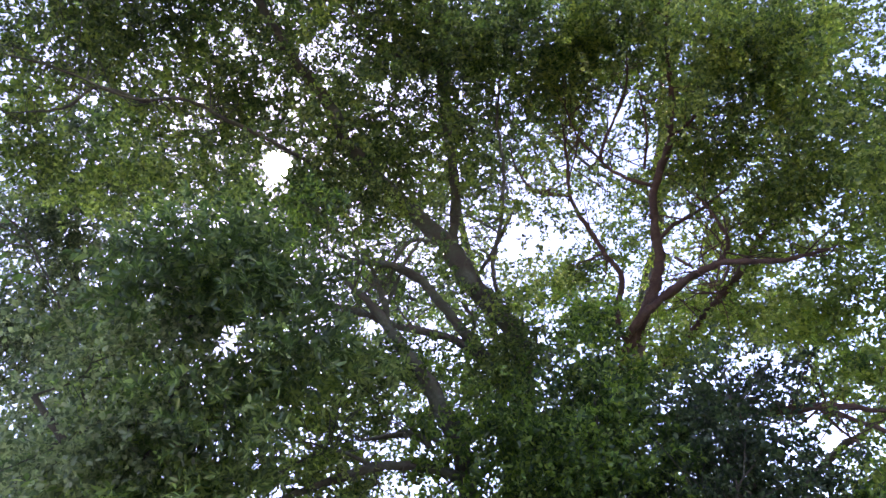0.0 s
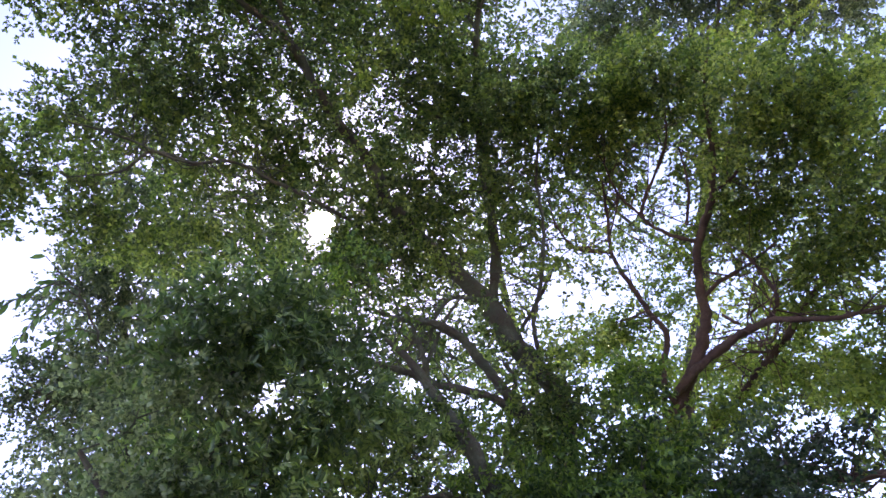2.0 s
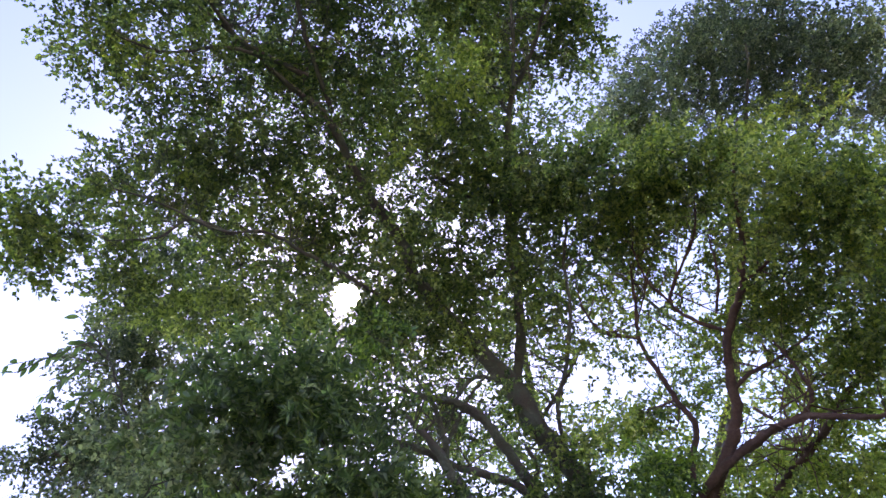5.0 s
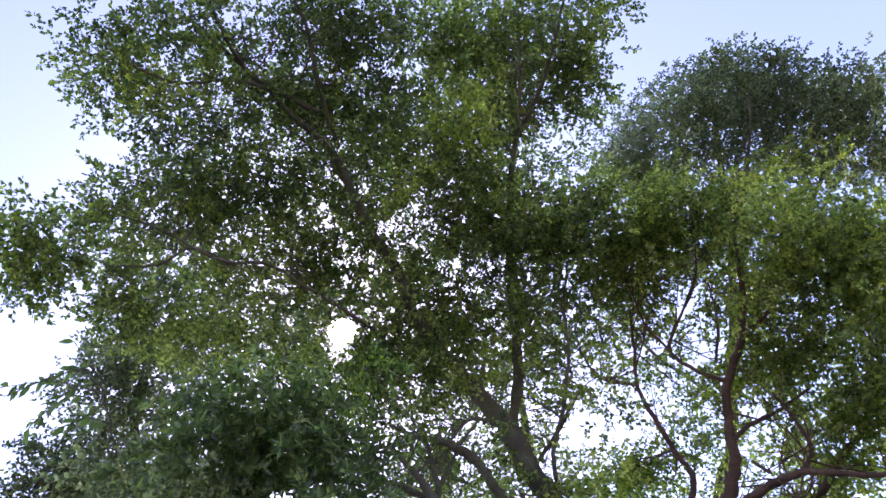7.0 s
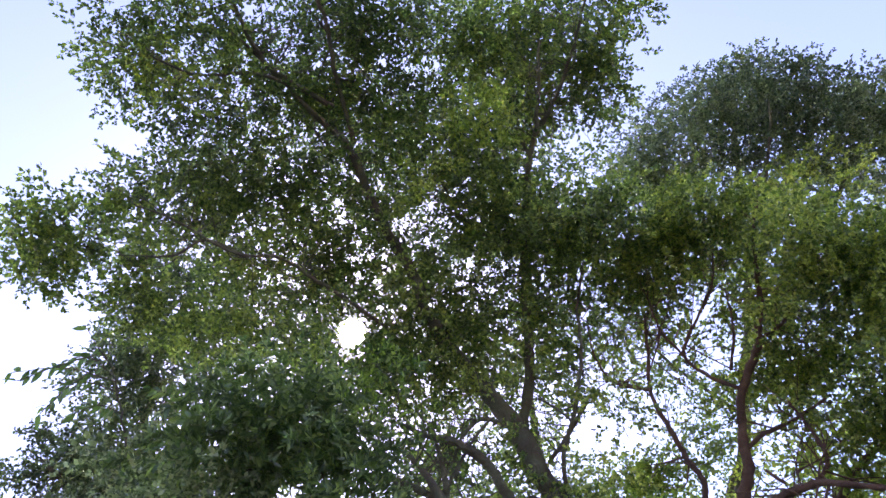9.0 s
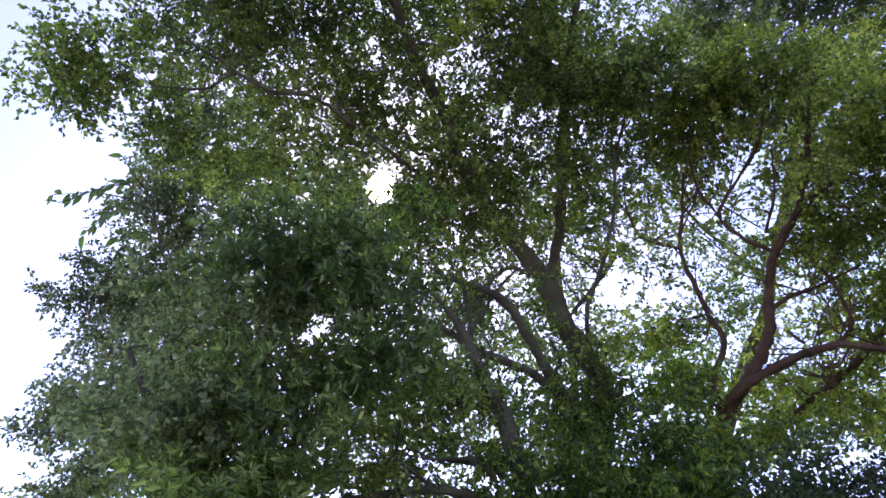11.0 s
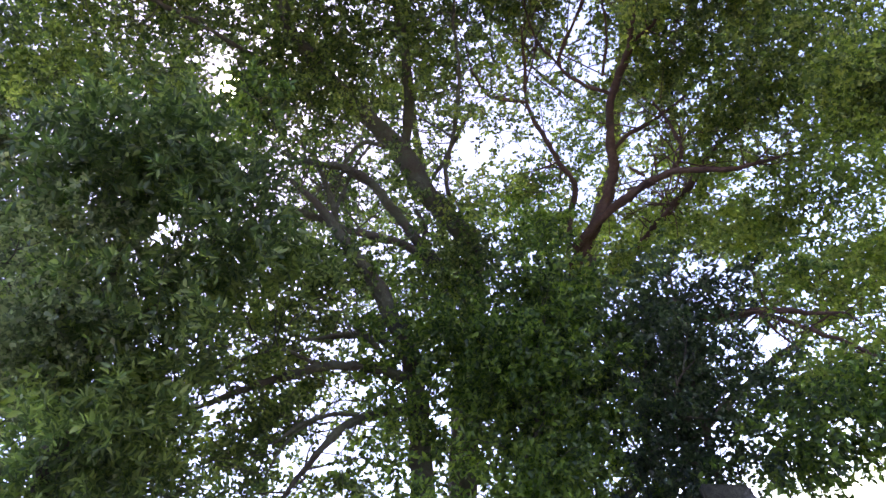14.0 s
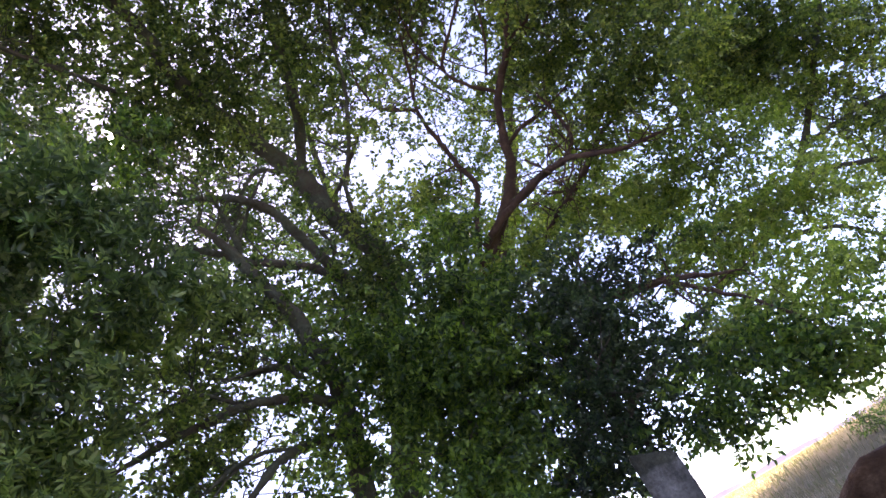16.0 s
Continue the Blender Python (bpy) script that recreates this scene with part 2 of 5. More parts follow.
LANES = [(EYE + a, EYE + a + 14 * np.array(SUN_WAY), r) for a, r in (((0, 0, 0), 0.007), ((-0.13, 0.177, -0.054), 0.008), ((-0.07, 0.25, -0.12), -0.011))]


def bough(ob, centre, wide, deep, thick, kind):
    """A bough of leafy shoots, gathered in tufts, hung on twigs from the nearest wood."""
    shapes, mat, area = kind
    rng = RNG
    count = max(4, int(thick * math.pi * wide * deep / area))
    tufts = max(4, int(count / 15))
    d = rng.standard_normal((tufts, 3))
    d /= np.linalg.norm(d, axis=1)[:, None]
    d *= (rng.random(tufts) ** 0.45)[:, None]
    mid = np.array(centre) + d * (wide, deep, deep)
    size = 0.4 * min(wide, deep) + 0.06
    pick = rng.integers(0, tufts, count)
    out = np.clip(rng.standard_normal((count, 3)), -1.7, 1.7) * (size * 0.5, size * 0.5, size * 0.38)
    place = mid[pick] + out
    for a, b, r in LANES:
        w = (b - a) / np.linalg.norm(b - a)
        along = (place - a) @ w
        off = np.linalg.norm(place - a - along[:, None] * w, axis=1)
        place, out = place[off > r * along + 0.145], out[off > r * along + 0.145]
    count = len(place)
    heading = np.arctan2(out[:, 1], out[:, 0]) + rng.normal(0, 0.8, count)
    pitch = rng.normal(0.15, 0.5, count)
    roll = rng.normal(0, 0.5, count)
    ch, sh, cp, sp, cr, sr = np.cos(heading), np.sin(heading), np.cos(pitch), np.sin(pitch), np.cos(roll), np.sin(roll)
    x = np.stack((ch * cp, sh * cp, -sp), 1)
    y0 = np.stack((-sh, ch, np.zeros(count)), 1)
    z0 = np.cross(x, y0)
    y = y0 * cr[:, None] + z0 * sr[:, None]
    z = np.cross(x, y)
    turn = np.stack((x, y, z), 2) * rng.uniform(0.75, 1.2, count)[:, None, None]
    which = rng.integers(0, len(shapes), count)
    cos, tris, base = [], [], 0
    for s, (co, tri) in enumerate(shapes):
        ids = np.nonzero(which == s)[0]
        if not len(ids):
            continue
        v = np.einsum("nij,vj->nvi", turn[ids], co) + place[ids][:, None]
        tris.append((tri[None] + (np.arange(len(ids)) * len(co))[:, None, None] + base).reshape(-1, 3))
        cos.append(v.reshape(-1, 3))
        base += len(ids) * len(co)
    me = soup("bough", np.concatenate(cos) - np.array(ob.location), np.concatenate(tris))
    tagged(part("bough", me, mat, carrier(ob, centre)), kind="stuff")
    # twigs branch from the wood or from the twigs already there
    wood = np.vstack(WOOD[ob])
    nodes, gaps = wood.copy(), np.array([np.linalg.norm(wood[:, :3] - c, axis=1).min() for c in mid])
    for c in mid[np.argsort(gaps)]:
        far = np.linalg.norm(nodes[:, :3] - c, axis=1)
        near = nodes[np.argmin(far * rng.uniform(0.85, 1.25, len(nodes)))]
        gap = np.linalg.norm(c - near[:3])
        r0 = min(near[3] * 0.7, 0.004 + 0.006 * gap)
        line = smooth_line(((*near[:3], r0), (*((near[:3] + c) / 2 + rng.normal(0, 0.16 * gap, 3) + (0, 0, 0.1 * gap)), 0.75 * r0), (*c, max(0.003, 0.4 * r0))), 4)
        if gap < 0.5:
            TWIGS[ob].append(line)
        nodes = np.vstack((nodes, line[2 if gap < 0.5 else -1:]))


def twigs(ob):
    """All the fine twigs of a tree, past counting."""
    cos, quads, base = [], [], 0
    for points in TWIGS[ob]:
        co, q = tube(smooth_line(points, 4) if len(points) == 3 else points, 4, RNG, 0.05)
        cos.append(co)
        quads.append(q + base)
        base += len(co)
    me = soup("fine_branching", np.concatenate(cos) - np.array(ob.location), np.concatenate(quads))
    tagged(part("fine_branching", me, BARK[ob], ob), kind="stuff")


def leaf_mesh(length, width, mat, curl):
    bm = bmesh.new()
    l, w = length, width
    v = [bm.verts.new(c) for c in ((0, 0, 0), (0.28 * l, 0.42 * w, 0.12 * w), (0.62 * l, 0.4 * w, 0.08 * w - 0.3 * curl), (l, 0, -curl), (0.62 * l, -0.4 * w, 0.08 * w - 0.3 * curl), (0.28 * l, -0.42 * w, 0.12 * w), (0.45 * l, 0, -0.1 * curl))]
    for a, b, c in ((0, 6, 1), (1, 6, 2), (2, 6, 3), (3, 6, 4), (4, 6, 5), (5, 6, 0)):
        bm.faces.new((v[a], v[c], v[b]))
    me = bpy.data.meshes.new("leaf")
    bm.to_mesh(me)
    bm.free()
    me.materials.append(mat)
    return me


def hang_leaf(ob, me, place, heading, droop, tilt, size):
    leaf = new("leaf", me)
    leaf.parent = carrier(ob, place)
    leaf.matrix_basis = Matrix.Translation(Vector(place) - ob.location) @ Matrix.Rotation(heading, 4, "Z") @ Matrix.Rotation(droop, 4, "Y") @ Matrix.Rotation(tilt, 4, "X") @ Matrix.Scale(size, 4)


BIG_LEAVES = [leaf_mesh(0.1, 0.043, LONG_LEAF, c) for c in (0.01, 0.02, 0.035)]
LONG_LEAVES = [leaf_mesh(0.072, 0.029, LONG_LEAF, c) for c in (0.008, 0.016, 0.026)]


def leafy_twig(ob, points, count):
    """A twig whose large leaves are each a part."""
    limb(ob, "twig", points)
    line = WOOD[ob][-1]
    way = math.atan2(line[-1, 1] - line[0, 1], line[-1, 0] - line[0, 0])
    for n in range(count):
        p = line[min(len(line) - 1, int((0.15 + 0.85 * (n + 1) / count) * (len(line) - 1)))]
        side = (1 if n % 2 else -1) * RNG.uniform(0.3, 1.1)
        hang_leaf(ob, BIG_LEAVES[n % 3], p[:3], way + side, RNG.uniform(0.1, 1.1), RNG.uniform(-0.7, 0.7), RNG.uniform(0.75, 1.15))


def single_leaves(ob, centre, wide, deep, count):
    """Leaves on the open face of a bough, each a part."""
    for n in range(count):
        d = RNG.standard_normal(3)
        d[1] = -abs(d[1])
        d *= 1.02 / np.linalg.norm(d)
        p = np.array(centre) + d * (wide, deep, deep)
        hang_leaf(ob, LONG_LEAVES[n % 3], p, RNG.uniform(0, 6.28), RNG.uniform(-0.2, 0.9), RNG.uniform(-0.6, 0.6), RNG.uniform(0.8, 1.2))


# ---- ground and distance ----
KNOLL = np.array((18.2, 29.1, 1.48))


def rise(x, y):
    """A low knoll in the field."""
    return KNOLL[2] * np.exp(-((x - KNOLL[0]) ** 2 + (y - KNOLL[1]) ** 2) / 72)


bm = bmesh.new()
bmesh.ops.create_grid(bm, x_segments=170, y_segments=170, size=1)
for v in bm.verts:
    r = max(abs(v.co.x), abs(v.co.y))
    far = 1500 * r ** 4 + 40 * r
    k = far / r if r > 0 else 0
    v.co.x, v.co.y = v.co.x * k, v.co.y * k
    v.co.z = 0.12 * noise.noise(v.co * 0.15) * min(1, far / 8) - 0.02 + rise(v.co.x, v.co.y)
ground = part("ground", bm, FIELD, None)
tagged(ground, "dry tan and green rough grassland reaching the horizon", "ground", kind="structure")

bm = bmesh.new()
bmesh.ops.create_uvsphere(bm, u_segments=32, v_segments=16, radius=30)
disc = tagged(part("sun", bm, SUN_FACE, None), "blinding white sun shining through the leaves", "sun", kind="structure")
disc.location = SUN_WAY * 1500

bm = bmesh.new()
rim = []
for i in range(720):
    a = i * 2 * math.pi / 720
    d = Vector((math.sin(a), math.cos(a), 0)) * 1100
    h = 5 + 5 * (0.5 + 0.5 * noise.noise(d * 0.004)) + 3 * noise.noise(d * 0.02) + 2.5 * noise.noise(d * 0.12)
    rim.append((bm.verts.new(d + Vector((0, 0, -6))), bm.verts.new(d * 1.02 + Vector((0, 0, h))), bm.verts.new(d * 1.2 + Vector((0, 0, -6)))))
for i in range(720):
    p, q = rim[i], rim[(i + 1) % 720]
    bm.faces.new((p[0], q[0], q[1], p[1]))
    bm.faces.new((p[1], q[1], q[2], p[2]))
tagged(part("backdrop", bm, FAR_HILL, None), "low hazy blue hills along the horizon", "hills", kind="structure")

# rough grass, thickest in the open field beside the trees
count = 90000
g = np.random.default_rng(3)
open_side = g.random(count) < 0.55
az = np.where(open_side, g.normal(0.45, 0.24, count), g.uniform(-math.pi, math.pi, count))
reach = np.where(open_side, 3.5 + 3 * g.random(count) + 480 * g.random(count) ** 2.6, 0.4 + 16 * g.random(count) ** 0.6)
foot = np.stack((np.sin(az) * reach, np.cos(az) * reach, rise(np.sin(az) * reach, np.cos(az) * reach) - 0.08), 1)
tall = g.uniform(0.18, 0.55, count) * (1 + 0.002 * reach) * (0.7 + 0.3 * np.sin(foot[:, 0] * 0.7) * np.cos(foot[:, 1] * 0.45))
turn = g.uniform(0, 6.28, count)
half = (0.004 + 0.0006 * reach)[:, None] * np.stack((np.cos(turn), np.sin(turn), np.zeros(count)), 1)
lean = np.stack((g.normal(0, 0.3, count) * tall, g.normal(0, 0.3, count) * tall, tall), 1)
co = np.stack((foot - half, foot + half, foot + 0.55 * lean * (0.6, 0.6, 1) + 0.7 * half, foot + 0.55 * lean * (0.6, 0.6, 1) - 0.7 * half, foot + lean), 1).reshape(-1, 3)
k = np.arange(count)[:, None] * 5
tri = np.concatenate((k + (0, 1, 2), k + (0, 2, 3), k + (3, 2, 4)))
tagged(part("grass", soup("grass", co, tri), GRASS_BLADE, None), "tall dry tan and green grass in a rough field", "grass", kind="stuff")


def worn_block(wide, deep, high, seed, cuts=5, wear=0.012):
    """An upright stone block with bevelled, chipped edges."""
    bm = bmesh.new()
    bmesh.ops.create_cube(bm, size=1)
    for v in bm.verts:
        v.co = Vector((v.co.x * wide, v.co.y * deep, (v.co.z + 0.5) * high))
    bmesh.ops.bevel(bm, geom=bm.edges[:], offset=0.014, segments=2, affect="EDGES")
    for h in np.linspace(0, high, 2 + cuts)[1:-1]:
        bmesh.ops.bisect_plane(bm, geom=bm.verts[:] + bm.edges[:] + bm.faces[:], plane_co=(0, 0, h), plane_no=(0, 0, 1))
    for v in bm.verts:
        v.co += v.normal * wear * noise.noise(v.co * 6 + Vector((seed, 0, 0)))
    return bm


bm = worn_block(0.25, 0.25, 1.77, 2, 7)
for v in bm.verts:
    v.co.z -= 0.3 * v.co.x * max(0, v.co.z - 1.2) / 0.45
pillar = tagged(part("stone_pillar", bm, STONE, None), "square dark grey weathered stone pillar with a sloping top", "pillar")
pillar.matrix_world = pose(1.219, 4.468, -0.01, 0, 0, -12.9)

bm = bmesh.new()
bmesh.ops.create_icosphere(bm, subdivisions=4, radius=1)
for v in bm.verts:
    d = 1 + 0.07 * noise.noise(v.co * 1.3) + 0.05 * noise.noise(v.co * 4) + 0.02 * noise.noise(v.co * 11)
    v.co = Vector([math.copysign(abs(c) ** 0.6, c) * k for c, k in zip(v.co, (0.68, 0.6, 0.75))]) * d
    v.co.z = max(v.co.z, -0.5)
for f in bm.faces:
    f.smooth = True
rock = tagged(part("boulder", bm, RUST, None), "dark brown weathered boulder with a flat top in dry grass", "rock")
rock.matrix_world = pose(3.20, 5.71, 0.37, 0, 0, -27)

# ---- trees ----
# the leaning tree with several stems
leaning = tree("tree", -1.34, 6.36, "many-stemmed leaning tree with grey bark and small green leaves", GREY_BARK)
limb(leaning, "trunk", [(-1.34, 6.36, -0.15, 0.185), (-1.17, 6.46, 0.41, 0.162), (-0.65, 6.73, 1.71, 0.146), (-0.16, 6.69, 3.03, 0.134), (0.22, 6.48, 4.02, 0.122), (0.42, 6.32, 4.61, 0.114), (0.47, 6.24, 4.98, 0.111)])
limb(leaning, "stem", [(0.47, 6.29, 4.69, 0.113), (0.35, 6.13, 5.06, 0.113), (0.16, 5.94, 5.46, 0.109), (0.04, 5.69, 5.85, 0.099), (-0.30, 5.31, 6.36, 0.078), (-0.60, 4.87, 6.82, 0.068), (-0.65, 4.54, 7.14, 0.058), (-0.88, 3.95, 7.58, 0.047), (-1.00, 3.34, 7.95, 0.040), (-1.28, 2.91, 8.14, 0.029), (-1.55, 2.45, 8.30, 0.021), (-1.87, 1.94, 8.42, 0.013)])
limb(leaning, "stem", [(0.07, 5.82, 5.71, 0.057), (0.32, 5.41, 6.23, 0.049), (0.45, 4.91, 6.74, 0.044), (0.57, 4.46, 7.13, 0.036), (0.75, 3.90, 7.52, 0.029), (0.99, 3.34, 7.81, 0.021), (1.16, 2.69, 8.10, 0.013)])
limb(leaning, "limb", [(0.14, 6.19, 4.52, 0.055), (-0.02, 6.01, 4.79, 0.050), (-0.16, 5.79, 5.09, 0.049), (-0.26, 5.61, 5.29, 0.046), (-0.35, 5.48, 5.40, 0.044), (-0.55, 5.33, 5.52, 0.036), (-0.80, 5.20, 5.57, 0.026), (-1.02, 5.04, 5.65, 0.017)])
limb(leaning, "limb", [(0.05, 6.16, 4.60, 0.050), (-0.20, 5.94, 4.85, 0.042), (-0.69, 5.69, 5.06, 0.039), (-0.95, 5.47, 5.19, 0.034), (-1.17, 5.29, 5.24, 0.024), (-1.41, 5.15, 5.22, 0.014)])
limb(leaning, "limb", [(-0.78, 5.68, 5.06, 0.037), (-0.72, 5.56, 5.24, 0.034), (-0.72, 5.41, 5.43, 0.024), (-0.74, 5.18, 5.70, 0.015)])
limb(leaning, "limb", [(-0.73, 5.59, 5.23, 0.024), (-0.57, 5.54, 5.41, 0.020), (-0.38, 5.47, 5.62, 0.015), (-0.19, 5.43, 5.77, 0.012)])
limb(leaning, "stem", [(-0.87, 6.37, 1.82, 0.112), (-0.59, 6.26, 2.88, 0.099), (-0.44, 6.08, 3.60, 0.090), (-0.47, 5.95, 3.98, 0.082), (-0.55, 5.74, 4.43, 0.073), (-0.69, 5.54, 4.79, 0.055), (-0.82, 5.32, 5.13, 0.037), (-0.99, 5.13, 5.37, 0.018)])
limb(leaning, "limb", [(-0.39, 6.08, 3.45, 0.049), (-0.64, 5.91, 3.60, 0.042), (-0.88, 5.75, 3.68, 0.039), (-1.17, 5.58, 3.71, 0.039), (-1.55, 5.41, 3.65, 0.034), (-1.82, 5.25, 3.57, 0.027), (-2.10, 5.08, 3.47, 0.016)])
limb(leaning, "limb", [(-0.41, 6.15, 3.25, 0.045), (-0.79, 5.99, 3.28, 0.040), (-1.07, 5.84, 3.24, 0.035), (-1.32, 5.73, 3.06, 0.028), (-1.62, 5.62, 2.79, 0.017), (-1.84, 5.50, 2.48, 0.008)])
limb(leaning, "limb", [(-0.89, 5.97, 3.27, 0.020), (-1.17, 5.81, 3.35, 0.017), (-1.39, 5.69, 3.29, 0.015), (-1.60, 5.60, 3.14, 0.011), (-1.77, 5.53, 2.90, 0.006)])
limb(leaning, "limb", [(-1.18, 5.63, 3.73, 0.022), (-1.38, 5.39, 3.87, 0.017), (-1.60, 5.23, 3.83, 0.013), (-1.83, 5.08, 3.72, 0.008)])
limb(leaning, "limb", [(-0.43, 5.92, 3.59, 0.022), (-0.57, 5.74, 3.80, 0.020), (-0.81, 5.60, 3.88, 0.013), (-1.10, 5.45, 3.90, 0.009)])
limb(leaning, "limb", [(-1.16, 5.78, 3.34, 0.017), (-1.42, 5.63, 3.29, 0.015), (-1.64, 5.50, 3.15, 0.010)])
limb(leaning, "limb", [(0.36, 6.00, 5.09, 0.023), (0.44, 5.78, 5.43, 0.025), (0.64, 5.56, 5.72, 0.023), (0.85, 5.20, 6.13, 0.020), (0.93, 4.88, 6.46, 0.015), (1.10, 4.52, 6.76, 0.010)])
limb(leaning, "limb", [(0.29, 5.90, 5.46, 0.021), (0.56, 5.70, 5.63, 0.020), (0.78, 5.50, 5.77, 0.013)])
limb(leaning, "limb", [(-0.06, 5.56, 5.78, 0.025), (-0.27, 5.44, 5.81, 0.023), (-0.49, 5.46, 5.66, 0.015), (-0.61, 5.51, 5.45, 0.010)])
limb(leaning, "limb", [(-0.04, 6.03, 4.84, 0.020), (0.07, 5.92, 4.94, 0.022), (0.02, 5.78, 5.09, 0.020)])
limb(leaning, "limb", [(-0.96, 4.89, 6.69, 0.024), (-1.37, 4.45, 6.90, 0.022), (-1.64, 4.14, 6.99, 0.020), (-1.89, 3.84, 7.04, 0.017), (-2.26, 3.61, 6.97, 0.014), (-2.63, 3.16, 7.01, 0.011), (-2.90, 2.84, 6.96, 0.006)])
limb(leaning, "limb", [(-2.19, 3.72, 7.01, 0.018), (-2.47, 3.42, 7.01, 0.015), (-2.75, 3.38, 6.81, 0.010), (-3.09, 3.16, 6.67, 0.007)])
limb(leaning, "limb", [(-1.07, 2.92, 8.22, 0.029), (-1.48, 2.50, 8.26, 0.027), (-1.65, 2.15, 8.29, 0.021), (-1.70, 1.70, 8.36, 0.016), (-1.74, 1.27, 8.39, 0.010)])
limb(leaning, "limb", [(-1.43, 2.55, 8.20, 0.021), (-1.76, 2.33, 8.13, 0.018), (-2.19, 2.18, 7.98, 0.013), (-2.48, 1.89, 7.89, 0.010)])
limb(leaning, "limb", [(-0.95, 3.31, 8.05, 0.027), (-0.96, 2.56, 8.39, 0.027), (-0.92, 2.08, 8.55, 0.021), (-1.03, 1.52, 8.68, 0.013)])
limb(leaning, "limb", [(0.64, 4.37, 7.18, 0.026), (0.28, 4.32, 7.16, 0.021), (-0.01, 4.03, 7.30, 0.013), (-0.14, 3.61, 7.49, 0.010)])
limb(leaning, "limb", [(0.88, 3.64, 7.76, 0.024), (1.21, 3.27, 7.91, 0.021), (1.48, 2.83, 8.06, 0.016), (1.68, 2.40, 8.19, 0.011)])
limb(leaning, "limb", [(-0.66, 5.71, 3.78, 0.031), (-0.74, 5.59, 3.88, 0.027), (-0.94, 5.48, 3.90, 0.018), (-1.17, 5.37, 3.88, 0.011)])
bough(leaning, (-0.51, 2.53, 8.82), 1.17, 0.72, 1.19, SMALL)
bough(leaning, (-2.30, 1.98, 8.43), 0.83, 0.60, 1.43, SMALL)
bough(leaning, (0.83, 2.86, 8.77), 1.06, 0.73, 1.98, SMALL)
bough(leaning, (1.84, 2.83, 8.48), 0.42, 0.65, 1.52, SMALL)
bough(leaning, (1.57, 3.42, 8.16), 0.51, 0.29, 1.22, SMALL)
bough(leaning, (-1.88, 2.90, 8.22), 1.21, 0.44, 1.01, SMALL)
bough(leaning, (-2.79, 2.98, 7.62), 0.74, 0.43, 1.15, SMALL)
bough(leaning, (0.03, 3.57, 7.81), 0.79, 0.55, 1.96, SMALL)
bough(leaning, (-1.17, 3.80, 7.92), 0.95, 0.57, 0.87, SMALL)
bough(leaning, (0.83, 4.21, 7.08), 0.83, 0.56, 1.86, SMALL)
bough(leaning, (-3.57, 2.98, 6.81), 0.53, 0.41, 1.80, SMALL)
bough(leaning, (-3.00, 3.31, 7.09), 0.72, 0.33, 0.91, SMALL)
bough(leaning, (-3.17, 3.62, 6.66), 0.59, 0.27, 1.60, SMALL)
bough(leaning, (-1.96, 3.95, 7.39), 0.68, 0.37, 0.85, SMALL)
bough(leaning, (-0.31, 4.82, 7.30), 0.95, 0.63, 0.75, SMALL)
bough(leaning, (0.25, 5.29, 6.58), 0.68, 0.46, 1.23, SMALL)
bough(leaning, (-2.55, 4.15, 6.59), 0.71, 0.36, 1.38, SMALL)
bough(leaning, (-0.90, 5.11, 6.54), 0.55, 0.49, 1.69, SMALL)
bough(leaning, (-1.34, 4.34, 7.53), 0.70, 0.38, 0.56, SMALL)
bough(leaning, (-0.69, 3.13, 8.45), 0.77, 0.45, 1.55, SMALL)
bough(leaning, (0.74, 3.57, 8.23), 0.39, 0.45, 0.95, SMALL)
bough(leaning, (-0.29, 5.34, 6.38), 0.37, 0.43, 1.27, SMALL)
bough(leaning, (-1.62, 5.73, 4.45), 0.67, 0.45, 0.90, SMALL)
bough(leaning, (-1.02, 5.88, 4.86), 0.52, 0.29, 1.29, SMALL)
bough(leaning, (-1.35, 5.67, 4.00), 0.48, 0.21, 0.64, SMALL)
bough(leaning, (-0.09, 6.47, 4.28), 0.36, 0.53, 1.59, SMALL)
bough(leaning, (-0.86, 5.87, 4.48), 0.34, 0.34, 0.67, SMALL)
bough(leaning, (-0.02, 6.40, 5.32), 0.38, 0.44, 0.53, SMALL)
bough(leaning, (-0.82, 5.59, 5.73), 0.36, 0.24, 0.72, SMALL)
bough(leaning, (-0.38, 6.33, 5.42), 0.38, 0.25, 0.44, SMALL)
bough(leaning, (-1.05, 5.61, 4.58), 0.64, 0.32, 1.50, SMALL)
bough(leaning, (-1.62, 5.18, 4.63), 0.67, 0.46, 1.15, SMALL)
bough(leaning, (-2.02, 5.19, 3.94), 0.75, 0.40, 0.76, SMALL)
bough(leaning, (-1.09, 5.81, 4.21), 0.37, 0.21, 1.31, SMALL)
bough(leaning, (-1.46, 5.83, 3.73), 0.58, 0.26, 0.71, SMALL)
bough(leaning, (-1.78, 5.65, 3.39), 0.51, 0.20, 0.77, SMALL)
bough(leaning, (-0.93, 6.39, 3.08), 0.43, 0.27, 0.56, SMALL)
bough(leaning, (-0.79, 6.29, 3.49), 0.33, 0.22, 0.70, SMALL)
# the red-barked tree beside it
upright = tree("tree", -0.50, 7.50, "upright tree with reddish brown bark and spreading limbs", RED_BARK)
